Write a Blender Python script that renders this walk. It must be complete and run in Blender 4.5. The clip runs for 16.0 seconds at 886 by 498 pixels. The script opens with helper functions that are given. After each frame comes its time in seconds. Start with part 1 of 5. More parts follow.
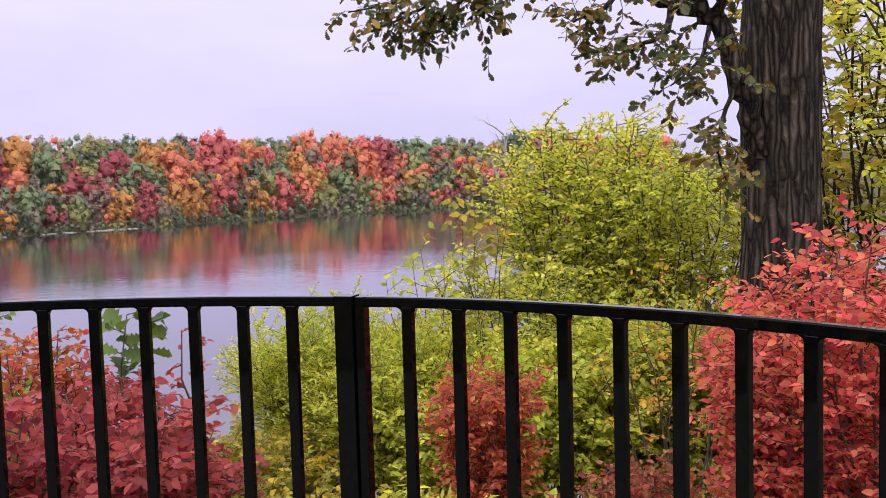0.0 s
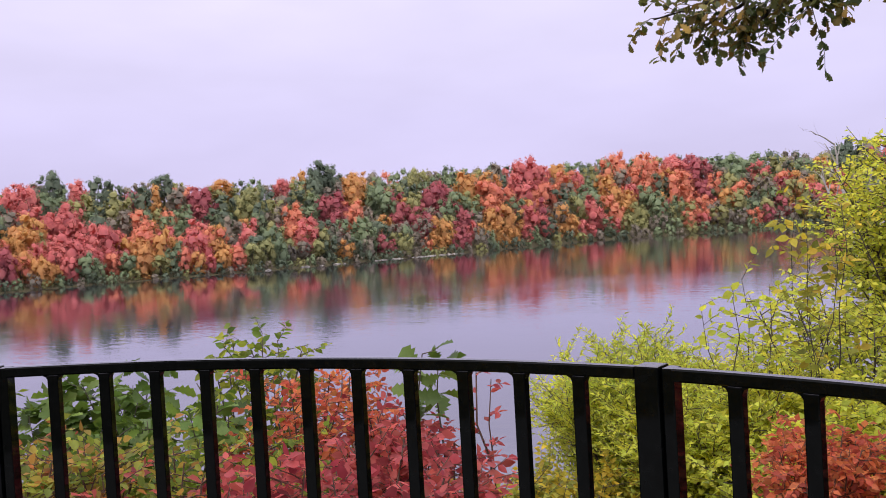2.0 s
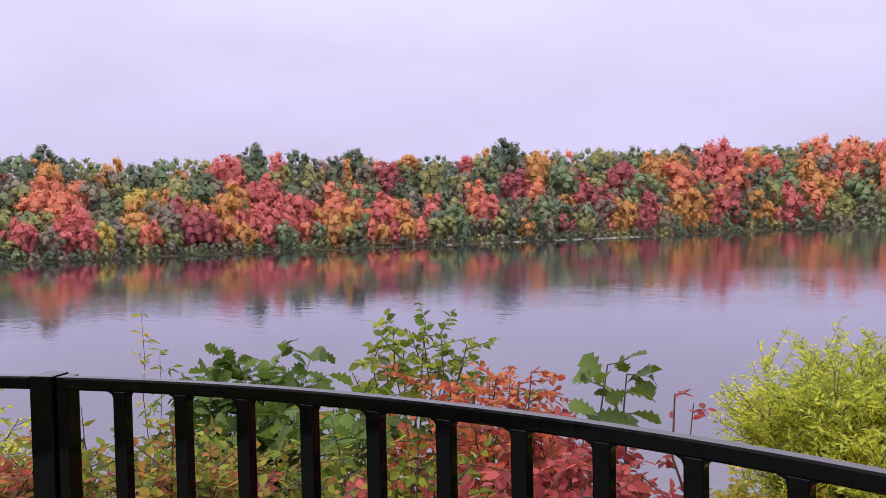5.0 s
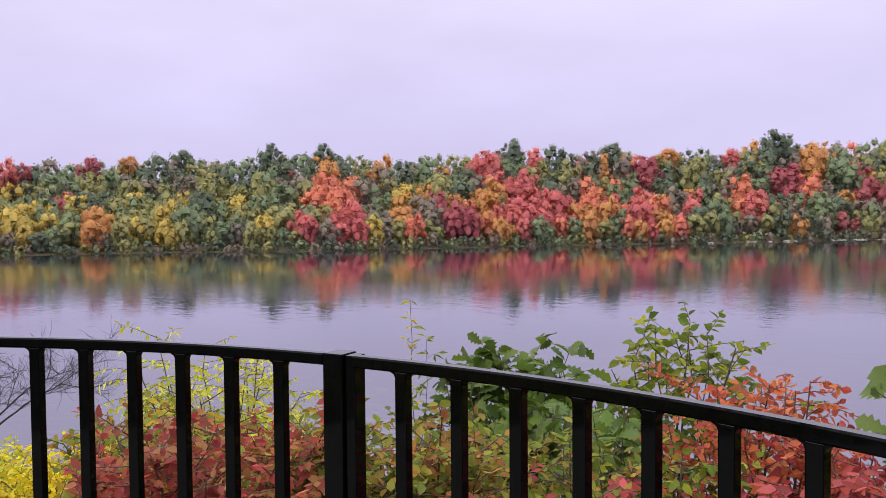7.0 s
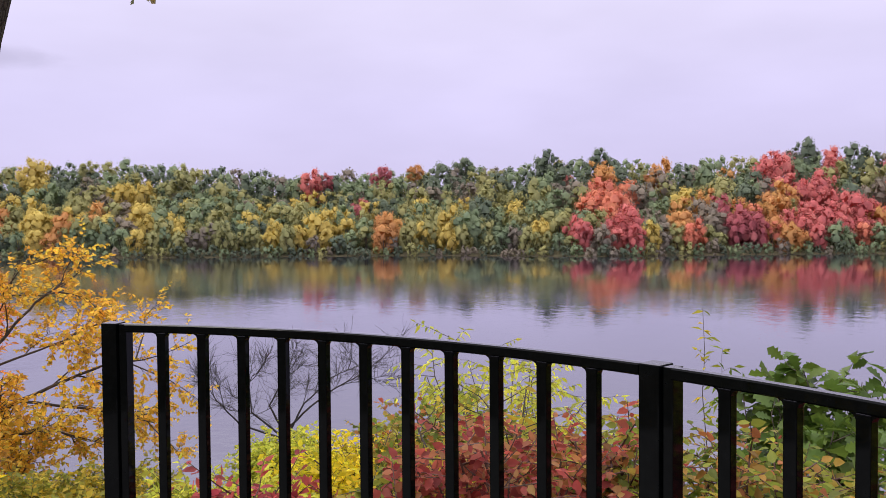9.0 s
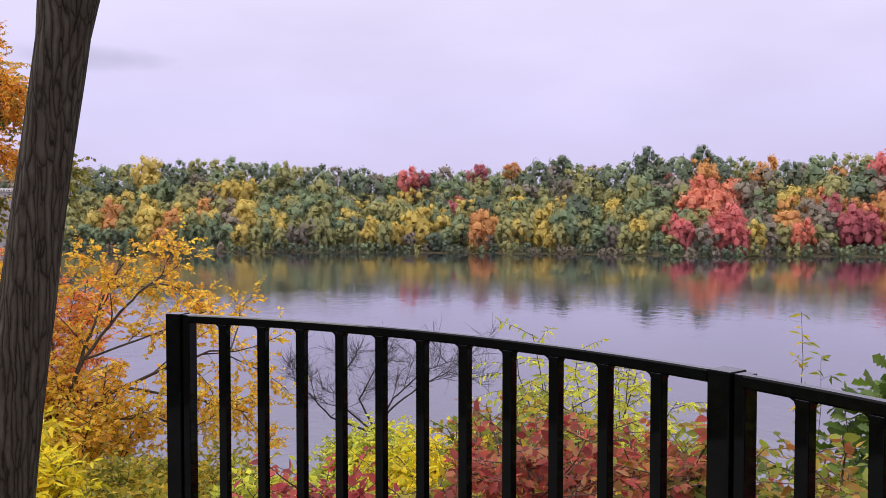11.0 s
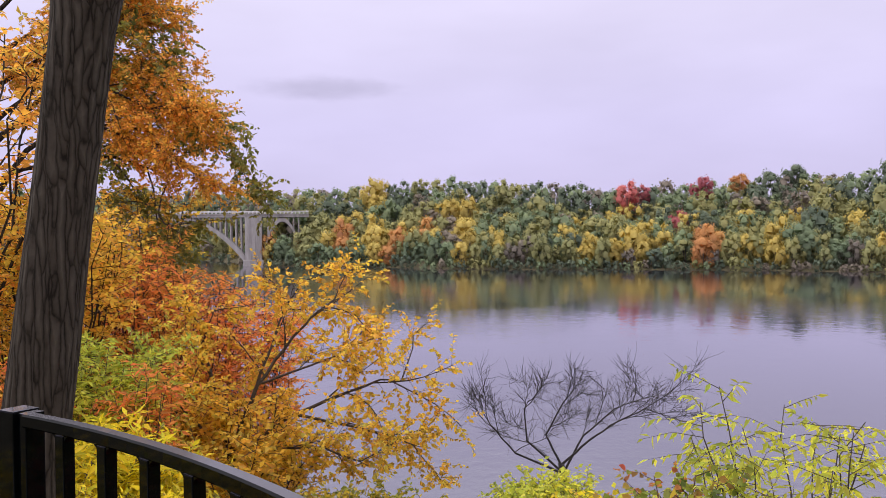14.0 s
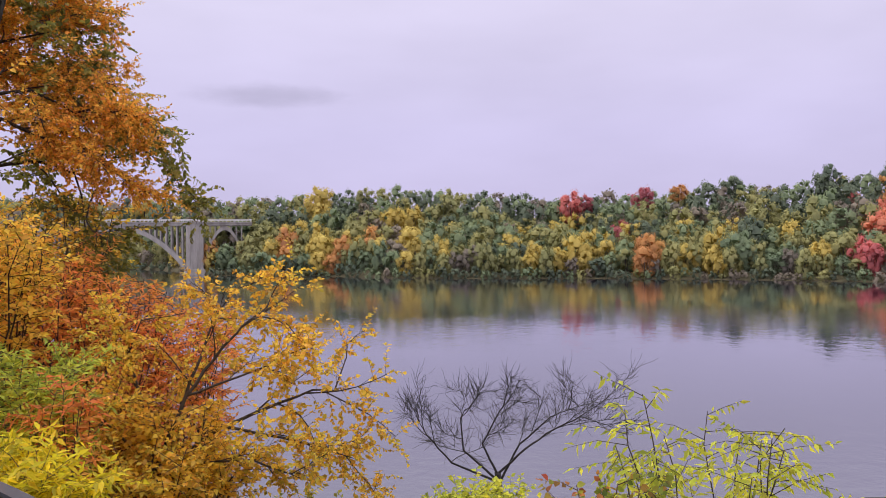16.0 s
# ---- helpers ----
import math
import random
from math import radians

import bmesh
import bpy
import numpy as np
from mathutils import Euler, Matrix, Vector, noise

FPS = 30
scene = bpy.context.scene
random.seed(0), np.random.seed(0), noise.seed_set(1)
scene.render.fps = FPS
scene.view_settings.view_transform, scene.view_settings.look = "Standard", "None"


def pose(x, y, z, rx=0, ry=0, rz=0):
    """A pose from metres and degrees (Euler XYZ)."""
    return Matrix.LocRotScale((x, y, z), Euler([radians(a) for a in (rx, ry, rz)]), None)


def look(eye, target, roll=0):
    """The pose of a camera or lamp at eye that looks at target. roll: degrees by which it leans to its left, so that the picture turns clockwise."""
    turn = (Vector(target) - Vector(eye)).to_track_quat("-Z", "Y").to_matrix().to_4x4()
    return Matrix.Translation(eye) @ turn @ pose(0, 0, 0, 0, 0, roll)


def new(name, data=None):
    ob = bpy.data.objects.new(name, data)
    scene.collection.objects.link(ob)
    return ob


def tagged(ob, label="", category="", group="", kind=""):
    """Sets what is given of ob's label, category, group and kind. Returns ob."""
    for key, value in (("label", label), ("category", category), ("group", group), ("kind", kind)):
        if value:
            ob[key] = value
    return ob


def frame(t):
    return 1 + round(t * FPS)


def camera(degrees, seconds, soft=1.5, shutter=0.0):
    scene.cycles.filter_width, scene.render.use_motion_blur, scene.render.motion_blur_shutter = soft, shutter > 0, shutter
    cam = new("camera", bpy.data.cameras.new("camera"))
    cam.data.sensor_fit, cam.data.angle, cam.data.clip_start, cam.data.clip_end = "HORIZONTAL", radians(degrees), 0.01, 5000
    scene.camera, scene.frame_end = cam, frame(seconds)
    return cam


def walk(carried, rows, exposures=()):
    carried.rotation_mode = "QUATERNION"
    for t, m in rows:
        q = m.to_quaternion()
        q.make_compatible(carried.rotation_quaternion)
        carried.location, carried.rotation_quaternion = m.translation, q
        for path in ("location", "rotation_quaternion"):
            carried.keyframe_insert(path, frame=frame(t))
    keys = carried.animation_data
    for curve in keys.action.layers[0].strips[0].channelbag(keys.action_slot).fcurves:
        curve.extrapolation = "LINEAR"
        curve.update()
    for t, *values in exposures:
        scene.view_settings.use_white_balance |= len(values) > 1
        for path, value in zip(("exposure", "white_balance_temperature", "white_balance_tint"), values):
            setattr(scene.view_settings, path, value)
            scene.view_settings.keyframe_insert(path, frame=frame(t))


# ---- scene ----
cam = camera(55.6, 16.0, soft=0.7)
walk(cam, [
    (0.0, pose(0.000, -0.000, 1.289, 86.28, 1.64, 0.00)),
    (0.5, pose(0.097, 0.117, 1.303, 86.88, 1.44, 11.67)),
    (1.0, pose(0.129, 0.185, 1.301, 86.92, 1.94, 16.05)),
    (1.5, pose(0.061, 0.304, 1.312, 87.86, 1.62, 17.61)),
    (2.0, pose(-0.034, 0.433, 1.320, 88.75, 3.27, 20.86)),
    (2.5, pose(-0.108, 0.612, 1.317, 88.81, 3.25, 32.10)),
    (3.0, pose(-0.164, 0.810, 1.329, 88.29, 2.32, 33.21)),
    (3.2, pose(-0.179, 0.880, 1.330, 88.29, 2.32, 31.96)),
    (4.2, pose(-0.255, 0.965, 1.332, 87.90, 1.40, 32.20)),
    (5.3, pose(-0.318, 1.018, 1.334, 87.54, 0.60, 34.61)),
    (5.5, pose(-0.318, 1.018, 1.334, 87.34, 0.60, 36.81)),
    (6.0, pose(-0.328, 1.012, 1.329, 87.31, 0.67, 42.37)),
    (6.5, pose(-0.327, 0.992, 1.329, 87.34, 0.51, 46.43)),
    (7.0, pose(-0.345, 0.997, 1.329, 87.66, 0.46, 50.44)),
    (7.5, pose(-0.363, 1.000, 1.325, 87.73, 0.52, 54.50)),
    (8.0, pose(-0.365, 0.973, 1.329, 87.78, 0.28, 58.34)),
    (8.5, pose(-0.385, 0.961, 1.331, 87.85, 0.12, 62.47)),
    (9.0, pose(-0.394, 0.933, 1.334, 88.14, 0.44, 69.02)),
    (9.2, pose(-0.394, 0.933, 1.334, 88.19, 0.44, 71.37)),
    (10.2, pose(-0.430, 1.000, 1.329, 88.12, 0.20, 74.60)),
    (11.3, pose(-0.495, 1.102, 1.320, 87.99, -0.07, 75.75)),
    (11.5, pose(-0.575, 1.192, 1.320, 88.14, -0.07, 75.90)),
    (12.0, pose(-0.762, 1.350, 1.317, 88.14, 0.51, 81.56)),
    (12.5, pose(-0.926, 1.495, 1.348, 88.61, 0.23, 84.33)),
    (13.0, pose(-1.126, 1.529, 1.348, 88.96, -0.16, 86.83)),
    (13.5, pose(-1.300, 1.590, 1.350, 89.24, 0.36, 86.69)),
    (14.0, pose(-1.429, 1.672, 1.355, 89.21, 0.60, 90.36)),
    (14.5, pose(-1.506, 1.745, 1.352, 89.30, 0.51, 92.85)),
    (15.0, pose(-1.529, 1.758, 1.363, 89.78, 1.73, 92.19)),
    (15.5, pose(-1.538, 1.808, 1.346, 89.76, 1.71, 90.00)),
    (16.0, pose(-1.533, 1.809, 1.337, 89.79, 0.51, 86.64)),
], [(0.0, 0.08), (1.0, 0.0), (3.0, -0.05), (8.0, -0.06), (11.5, -0.04), (13.0, -0.1), (14.5, -0.1), (16.0, -0.22)])

# ---- light: a bright overcast sky and one wide, weak sun ----
SUN_UP, SUN_TURN = 48.0, 200.0
world = bpy.data.worlds.new("overcast_sky")
scene.world = world
world.use_nodes = True
wn, wl = world.node_tree.nodes, world.node_tree.links
wn.clear()
w_out, w_bg = wn.new("ShaderNodeOutputWorld"), wn.new("ShaderNodeBackground")
w_sky = wn.new("ShaderNodeTexSky")
w_sky.sky_type, w_sky.sun_disc = "NISHITA", False
w_sky.sun_elevation, w_sky.sun_rotation = radians(SUN_UP), radians(SUN_TURN)
w_co, w_sep = wn.new("ShaderNodeTexCoord"), wn.new("ShaderNodeSeparateXYZ")
wl.new(w_co.outputs["Generated"], w_sep.inputs[0])
w_ramp = wn.new("ShaderNodeValToRGB")
w_ramp.color_ramp.elements[0].position, w_ramp.color_ramp.elements[0].color = 0.0, (5.6, 5.0, 7.6, 1)
w_ramp.color_ramp.elements[1].position, w_ramp.color_ramp.elements[1].color = 1.0, (20.5, 20.0, 21.5, 1)
for at, col in ((0.05, (6.1, 5.5, 8.2, 1)), (0.13, (6.7, 6.1, 8.9, 1)), (0.28, (7.9, 7.3, 9.6, 1)), (0.55, (15.5, 15.0, 16.6, 1))):
    w_ramp.color_ramp.elements.new(at).color = col
wl.new(w_sep.outputs[2], w_ramp.inputs[0])
w_map = wn.new("ShaderNodeMapping")
w_map.inputs["Scale"].default_value = (2.2, 2.2, 7.0)
wl.new(w_co.outputs["Generated"], w_map.inputs[0])
w_noise = wn.new("ShaderNodeTexNoise")
w_noise.inputs["Scale"].default_value, w_noise.inputs["Detail"].default_value, w_noise.inputs["Roughness"].default_value = 1.3, 4, 0.5
wl.new(w_map.outputs[0], w_noise.inputs["Vector"])
w_cl = wn.new("ShaderNodeMapRange")
w_cl.inputs["From Min"].default_value, w_cl.inputs["From Max"].default_value = 0.3, 0.7
w_cl.inputs["To Min"].default_value, w_cl.inputs["To Max"].default_value = 0.93, 1.07
wl.new(w_noise.outputs[0], w_cl.inputs["Value"])
w_mul = wn.new("ShaderNodeVectorMath")
w_mul.operation = "SCALE"
wl.new(w_ramp.outputs[0], w_mul.inputs[0])
wl.new(w_cl.outputs[0], w_mul.inputs["Scale"])
# one thin grey cloud bank upriver
w_off = wn.new("ShaderNodeVectorMath")
w_off.operation = "SUBTRACT"
w_off.inputs[1].default_value = (-0.975, -0.137, 0.174)
wl.new(w_co.outputs["Generated"], w_off.inputs[0])
w_rot = wn.new("ShaderNodeMapping")
w_rot.vector_type = "POINT"
w_rot.inputs["Scale"].default_value = (2.0, 11.0, 62.0)
wl.new(w_off.outputs[0], w_rot.inputs[0])
w_len = wn.new("ShaderNodeVectorMath")
w_len.operation = "LENGTH"
wl.new(w_rot.outputs[0], w_len.inputs[0])
w_n2 = wn.new("ShaderNodeTexNoise")
w_n2.inputs["Scale"].default_value, w_n2.inputs["Detail"].default_value = 9.0, 4
wl.new(w_map.outputs[0], w_n2.inputs["Vector"])
w_add = wn.new("ShaderNodeMath")
w_add.operation = "ADD"
wl.new(w_len.outputs["Value"], w_add.inputs[0])
wl.new(w_n2.outputs[0], w_add.inputs[1])
w_bank = wn.new("ShaderNodeMapRange")
w_bank.interpolation_type = "SMOOTHSTEP"
w_bank.inputs["From Min"].default_value, w_bank.inputs["From Max"].default_value = 0.7, 1.65
w_bank.inputs["To Min"].default_value, w_bank.inputs["To Max"].default_value = 0.8, 1.0
wl.new(w_add.outputs[0], w_bank.inputs["Value"])
w_both = wn.new("ShaderNodeMath")
w_both.operation = "MULTIPLY"
wl.new(w_cl.outputs[0], w_both.inputs[0])
wl.new(w_bank.outputs[0], w_both.inputs[1])
wl.new(w_both.outputs[0], w_mul.inputs["Scale"])
w_mix = wn.new("ShaderNodeMix")
w_mix.data_type = "RGBA"
w_mix.inputs["Factor"].default_value = 0.93
wl.new(w_sky.outputs[0], w_mix.inputs[6])
wl.new(w_mul.outputs[0], w_mix.inputs[7])
wl.new(w_mix.outputs[2], w_bg.inputs["Color"])
w_bg.inputs["Strength"].default_value = 0.115
wl.new(w_bg.outputs[0], w_out.inputs["Surface"])

sun = new("sun", bpy.data.lights.new("sun", "SUN"))
sun.data.energy, sun.data.angle, sun.data.color = 1.5, radians(20), (1.0, 0.97, 0.92)
sun.matrix_world = look((0, 0, 60), (-60 * math.sin(radians(SUN_TURN)) / math.tan(radians(SUN_UP)),
                                    -60 * math.cos(radians(SUN_TURN)) / math.tan(radians(SUN_UP)), 0))


# ---- materials ----
def material(name, rough=0.7, metal=0.0):
    m = bpy.data.materials.new(name)
    m.use_nodes = True
    b = m.node_tree.nodes["Principled BSDF"]
    b.inputs["Roughness"].default_value, b.inputs["Metallic"].default_value = rough, metal
    return m, m.node_tree.nodes, m.node_tree.links, b


def ramp(nodes, stops):
    r = nodes.new("ShaderNodeValToRGB")
    while len(r.color_ramp.elements) < len(stops):
        r.color_ramp.elements.new(0.5)
    for e, (at, col) in zip(r.color_ramp.elements, stops):
        e.position, e.color = at, (*col, 1)
    return r


def noise_tex(nodes, links, scale, detail=4, rough=0.55, stretch=None):
    n = nodes.new("ShaderNodeTexNoise")
    n.inputs["Scale"].default_value, n.inputs["Detail"].default_value, n.inputs["Roughness"].default_value = scale, detail, rough
    co = nodes.new("ShaderNodeTexCoord")
    if stretch:
        mp = nodes.new("ShaderNodeMapping")
        mp.inputs["Scale"].default_value = stretch
        links.new(co.outputs["Object"], mp.inputs[0])
        links.new(mp.outputs[0], n.inputs["Vector"])
    else:
        links.new(co.outputs["Object"], n.inputs["Vector"])
    return n


def bump(nodes, links, b, height, strength, distance):
    k = nodes.new("ShaderNodeBump")
    k.inputs["Strength"].default_value, k.inputs["Distance"].default_value = strength, distance
    links.new(height, k.inputs["Height"])
    links.new(k.outputs[0], b.inputs["Normal"])


def surface(name, stops, scale, rough=0.85, relief=0.3, depth=0.02, stretch=None, detail=6):
    m, n, l, b = material(name, rough)
    t = noise_tex(n, l, scale, detail, 0.62, stretch)
    r = ramp(n, stops)
    l.new(t.outputs[0], r.inputs[0])
    big = noise_tex(n, l, scale * 0.13, 3, 0.5)
    mr = n.new("ShaderNodeMapRange")
    mr.inputs["To Min"].default_value, mr.inputs["To Max"].default_value = 0.6, 1.35
    l.new(big.outputs[0], mr.inputs["Value"])
    v = n.new("ShaderNodeVectorMath")
    v.operation = "SCALE"
    l.new(r.outputs[0], v.inputs[0])
    l.new(mr.outputs[0], v.inputs["Scale"])
    l.new(v.outputs[0], b.inputs["Base Color"])
    bump(n, l, b, t.outputs[0], relief, depth)
    return m


def leaf_mat(name, cols, rough=0.5, glow=0.58, patch=0.6):
    """Leaves: each leaf takes its own colour; whole clusters drift a little; light passes through the blade."""
    m, n, l, b = material(name, rough)
    geo = n.new("ShaderNodeNewGeometry")
    drift = noise_tex(n, l, patch, 2, 0.5)
    mix = n.new("ShaderNodeMath")
    mix.operation = "MULTIPLY_ADD"
    mix.inputs[1].default_value = 0.6
    l.new(geo.outputs["Random Per Island"], mix.inputs[0])
    half = n.new("ShaderNodeMath")
    half.operation = "MULTIPLY_ADD"
    half.inputs[1].default_value, half.inputs[2].default_value = 1.0, -0.3
    l.new(drift.outputs[0], half.inputs[0])
    l.new(half.outputs[0], mix.inputs[2])
    r = ramp(n, [(i / max(1, len(cols) - 1), c) for i, c in enumerate(cols)])
    l.new(mix.outputs[0], r.inputs[0])
    vein = noise_tex(n, l, 45, 3, 0.6)
    mr = n.new("ShaderNodeMapRange")
    mr.inputs["To Min"].default_value, mr.inputs["To Max"].default_value = 0.75, 1.2
    l.new(vein.outputs[0], mr.inputs["Value"])
    v = n.new("ShaderNodeVectorMath")
    v.operation = "SCALE"
    l.new(r.outputs[0], v.inputs[0])
    l.new(mr.outputs[0], v.inputs["Scale"])
    wh = n.new("ShaderNodeTexWhiteNoise")
    wh.noise_dimensions = "1D"
    l.new(geo.outputs["Random Per Island"], wh.inputs["W"])
    own = n.new("ShaderNodeMapRange")
    own.inputs["To Min"].default_value, own.inputs["To Max"].default_value = 0.62, 1.42
    l.new(wh.outputs["Value"], own.inputs["Value"])
    v2 = n.new("ShaderNodeVectorMath")
    v2.operation = "SCALE"
    l.new(v.outputs[0], v2.inputs[0])
    l.new(own.outputs[0], v2.inputs["Scale"])
    v = v2
    l.new(v.outputs[0], b.inputs["Base Color"])
    b.inputs["Specular IOR Level"].default_value = 0.3
    tr = n.new("ShaderNodeBsdfTranslucent")
    l.new(v.outputs[0], tr.inputs["Color"])
    mx = n.new("ShaderNodeMixShader")
    mx.inputs[0].default_value = glow
    l.new(b.outputs[0], mx.inputs[1])
    l.new(tr.outputs[0], mx.inputs[2])
    l.new(mx.outputs[0], n["Material Output"].inputs["Surface"])
    return m


def hazy_leaf_mat(name, cols):
    m, n, l, b = material(name, 0.9)
    b.inputs["Specular IOR Level"].default_value = 0.05
    geo = n.new("ShaderNodeNewGeometry")
    info = n.new("ShaderNodeObjectInfo")
    t = n.new("ShaderNodeTexNoise")
    t.inputs["Scale"].default_value, t.inputs["Detail"].default_value, t.inputs["Roughness"].default_value = 0.16, 4, 0.6
    l.new(geo.outputs["Position"], t.inputs["Vector"])
    s1 = n.new("ShaderNodeMath")
    s1.operation = "MULTIPLY_ADD"
    s1.inputs[1].default_value = 0.16
    l.new(geo.outputs["Random Per Island"], s1.inputs[0])
    s2 = n.new("ShaderNodeMath")
    s2.operation = "MULTIPLY_ADD"
    s2.inputs[1].default_value, s2.inputs[2].default_value = 1.3, -0.33
    l.new(t.outputs[0], s2.inputs[0])
    l.new(s2.outputs[0], s1.inputs[2])
    s3 = n.new("ShaderNodeMath")
    s3.operation = "MULTIPLY_ADD"
    s3.inputs[1].default_value = 0.25
    l.new(info.outputs["Random"], s3.inputs[0])
    l.new(s1.outputs[0], s3.inputs[2])
    r = ramp(n, [(i / (len(cols) - 1), c) for i, c in enumerate(cols)])
    l.new(s3.outputs[0], r.inputs[0])
    l.new(r.outputs[0], b.inputs["Base Color"])
    tr = n.new("ShaderNodeBsdfTranslucent")
    l.new(r.outputs[0], tr.inputs["Color"])
    mx = n.new("ShaderNodeMixShader")
    mx.inputs[0].default_value = 0.45
    l.new(b.outputs[0], mx.inputs[1])
    l.new(tr.outputs[0], mx.inputs[2])
    l.new(mx.outputs[0], n["Material Output"].inputs["Surface"])
    return m


BLACK, n, l, b = material("black_powder_coat", 0.22)
t = noise_tex(n, l, 60, 5, 0.6)
r = ramp(n, [(0.3, (0.0008, 0.0012, 0.0013)), (0.7, (0.0025, 0.003, 0.0032))])
l.new(t.outputs[0], r.inputs[0])
geo, up, sheen_mask, top_sheen = n.new("ShaderNodeNewGeometry"), n.new("ShaderNodeSeparateXYZ"), n.new("ShaderNodeMapRange"), n.new("ShaderNodeMix")
l.new(geo.outputs["Normal"], up.inputs[0])              # sky highlight painted into the colour: faces turned upward are mixed to pale grey
sheen_mask.interpolation_type = "SMOOTHSTEP"
sheen_mask.inputs["From Min"].default_value, sheen_mask.inputs["From Max"].default_value, sheen_mask.inputs["To Max"].default_value = 0.8, 0.98, 0.85
l.new(up.outputs[2], sheen_mask.inputs["Value"])
top_sheen.data_type = "RGBA"
l.new(sheen_mask.outputs[0], top_sheen.inputs["Factor"])
l.new(r.outputs[0], top_sheen.inputs[6])
top_sheen.inputs[7].default_value = (0.11, 0.105, 0.116, 1)
l.new(top_sheen.outputs[2], b.inputs["Base Color"])
bump(n, l, b, t.outputs[0], 0.12, 0.002)
b.inputs["Specular IOR Level"].default_value = 0.0
b.inputs["Coat Weight"].default_value, b.inputs["Coat Roughness"].default_value, b.inputs["Coat IOR"].default_value = 0.85, 0.05, 1.2


def bark(name, stops, scale, long, depth):
    """Furrowed bark: long plates between dark cracks, with fine grain on the plates."""
    m, n, l, b = material(name, 0.95)
    b.inputs["Specular IOR Level"].default_value = 0.15
    co, mp = n.new("ShaderNodeTexCoord"), n.new("ShaderNodeMapping")
    mp.inputs["Scale"].default_value = (1, 1, long)
    wob = n.new("ShaderNodeTexNoise")
    wob.inputs["Scale"].default_value, wob.inputs["Detail"].default_value = 5.0, 4
    l.new(co.outputs["Object"], wob.inputs["Vector"])
    ad = n.new("ShaderNodeVectorMath")
    ad.operation = "MULTIPLY_ADD"
    ad.inputs[1].default_value = (0.04, 0.04, 0.8)
    l.new(wob.outputs["Color"], ad.inputs[0])
    l.new(co.outputs["Object"], ad.inputs[2])
    l.new(ad.outputs[0], mp.inputs[0])
    vo = n.new("ShaderNodeTexVoronoi")
    vo.feature = "DISTANCE_TO_EDGE"
    vo.inputs["Scale"].default_value = scale
    l.new(mp.outputs[0], vo.inputs["Vector"])
    fine = noise_tex(n, l, 38, 5, 0.65, (1, 1, 0.25))
    hm = n.new("ShaderNodeMath")
    hm.operation = "MULTIPLY_ADD"
    hm.inputs[1].default_value = 0.22
    l.new(fine.outputs[0], hm.inputs[0])
    l.new(vo.outputs["Distance"], hm.inputs[2])
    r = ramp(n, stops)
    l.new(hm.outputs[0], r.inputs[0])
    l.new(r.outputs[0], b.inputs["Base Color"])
    bump(n, l, b, hm.outputs[0], 1.0, depth)
    return m


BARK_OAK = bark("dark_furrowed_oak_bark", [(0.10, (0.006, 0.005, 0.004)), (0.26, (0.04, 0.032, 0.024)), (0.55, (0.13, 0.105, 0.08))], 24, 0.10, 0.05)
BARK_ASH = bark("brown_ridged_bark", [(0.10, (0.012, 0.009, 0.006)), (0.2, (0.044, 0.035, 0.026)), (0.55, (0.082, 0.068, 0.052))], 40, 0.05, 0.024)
TWIG = surface("brown_twig_bark", [(0.3, (0.03, 0.022, 0.016)), (0.7, (0.10, 0.075, 0.055))], 30, 0.9, 0.3, 0.004)
TWIG_GREY = surface("grey_dead_twig_bark", [(0.3, (0.02, 0.017, 0.017)), (0.7, (0.065, 0.056, 0.054))], 30, 0.9, 0.3, 0.004)
TWIG_RED = surface("reddish_twig_bark", [(0.3, (0.05, 0.022, 0.018)), (0.7, (0.14, 0.075, 0.05))], 30, 0.9, 0.3, 0.004)
TWIG_PALE = surface("pale_dead_wood", [(0.3, (0.30, 0.27, 0.24)), (0.7, (0.50, 0.46, 0.42))], 8, 0.9, 0.3, 0.01)
SOIL = surface("leaf_littered_soil", [(0.3, (0.025, 0.02, 0.012)), (0.5, (0.07, 0.06, 0.025)), (0.7, (0.14, 0.10, 0.045))], 3.5, 0.95, 0.6, 0.05)
CONCRETE = surface("weathered_bridge_concrete", [(0.3, (0.26, 0.235, 0.22)), (0.7, (0.42, 0.39, 0.37))], 0.35, 0.9, 0.2, 0.05, (1, 1, 0.2))
PALE_CONCRETE = surface("pale_parapet_concrete", [(0.3, (0.60, 0.58, 0.58)), (0.7, (0.74, 0.72, 0.72))], 0.5, 0.9, 0.1, 0.03)
PAVING = surface("grey_concrete_paving", [(0.3, (0.22, 0.21, 0.20)), (0.7, (0.34, 0.33, 0.31))], 12, 0.85, 0.25, 0.004)
SAND = surface("pale_shore_stone", [(0.3, (0.18, 0.16, 0.14)), (0.7, (0.38, 0.35, 0.32))], 0.8, 0.9, 0.4, 0.1)

WATER = bpy.data.materials.new("river_water")
WATER.use_nodes = True
n, l = WATER.node_tree.nodes, WATER.node_tree.links
n.remove(n["Principled BSDF"])
w1 = noise_tex(n, l, 0.9, 4, 0.6)
w2 = noise_tex(n, l, 0.018, 3, 0.5, (1.0, 1.0, 1.0))
mr = n.new("ShaderNodeMapRange")
mr.inputs["From Min"].default_value, mr.inputs["From Max"].default_value = 0.38, 0.62
mr.inputs["To Min"].default_value, mr.inputs["To Max"].default_value = 0.25, 1.3
l.new(w2.outputs[0], mr.inputs["Value"])
hm = n.new("ShaderNodeMath")
hm.operation = "MULTIPLY"
l.new(w1.outputs[0], hm.inputs[0])
l.new(mr.outputs[0], hm.inputs[1])
wb = n.new("ShaderNodeBump")
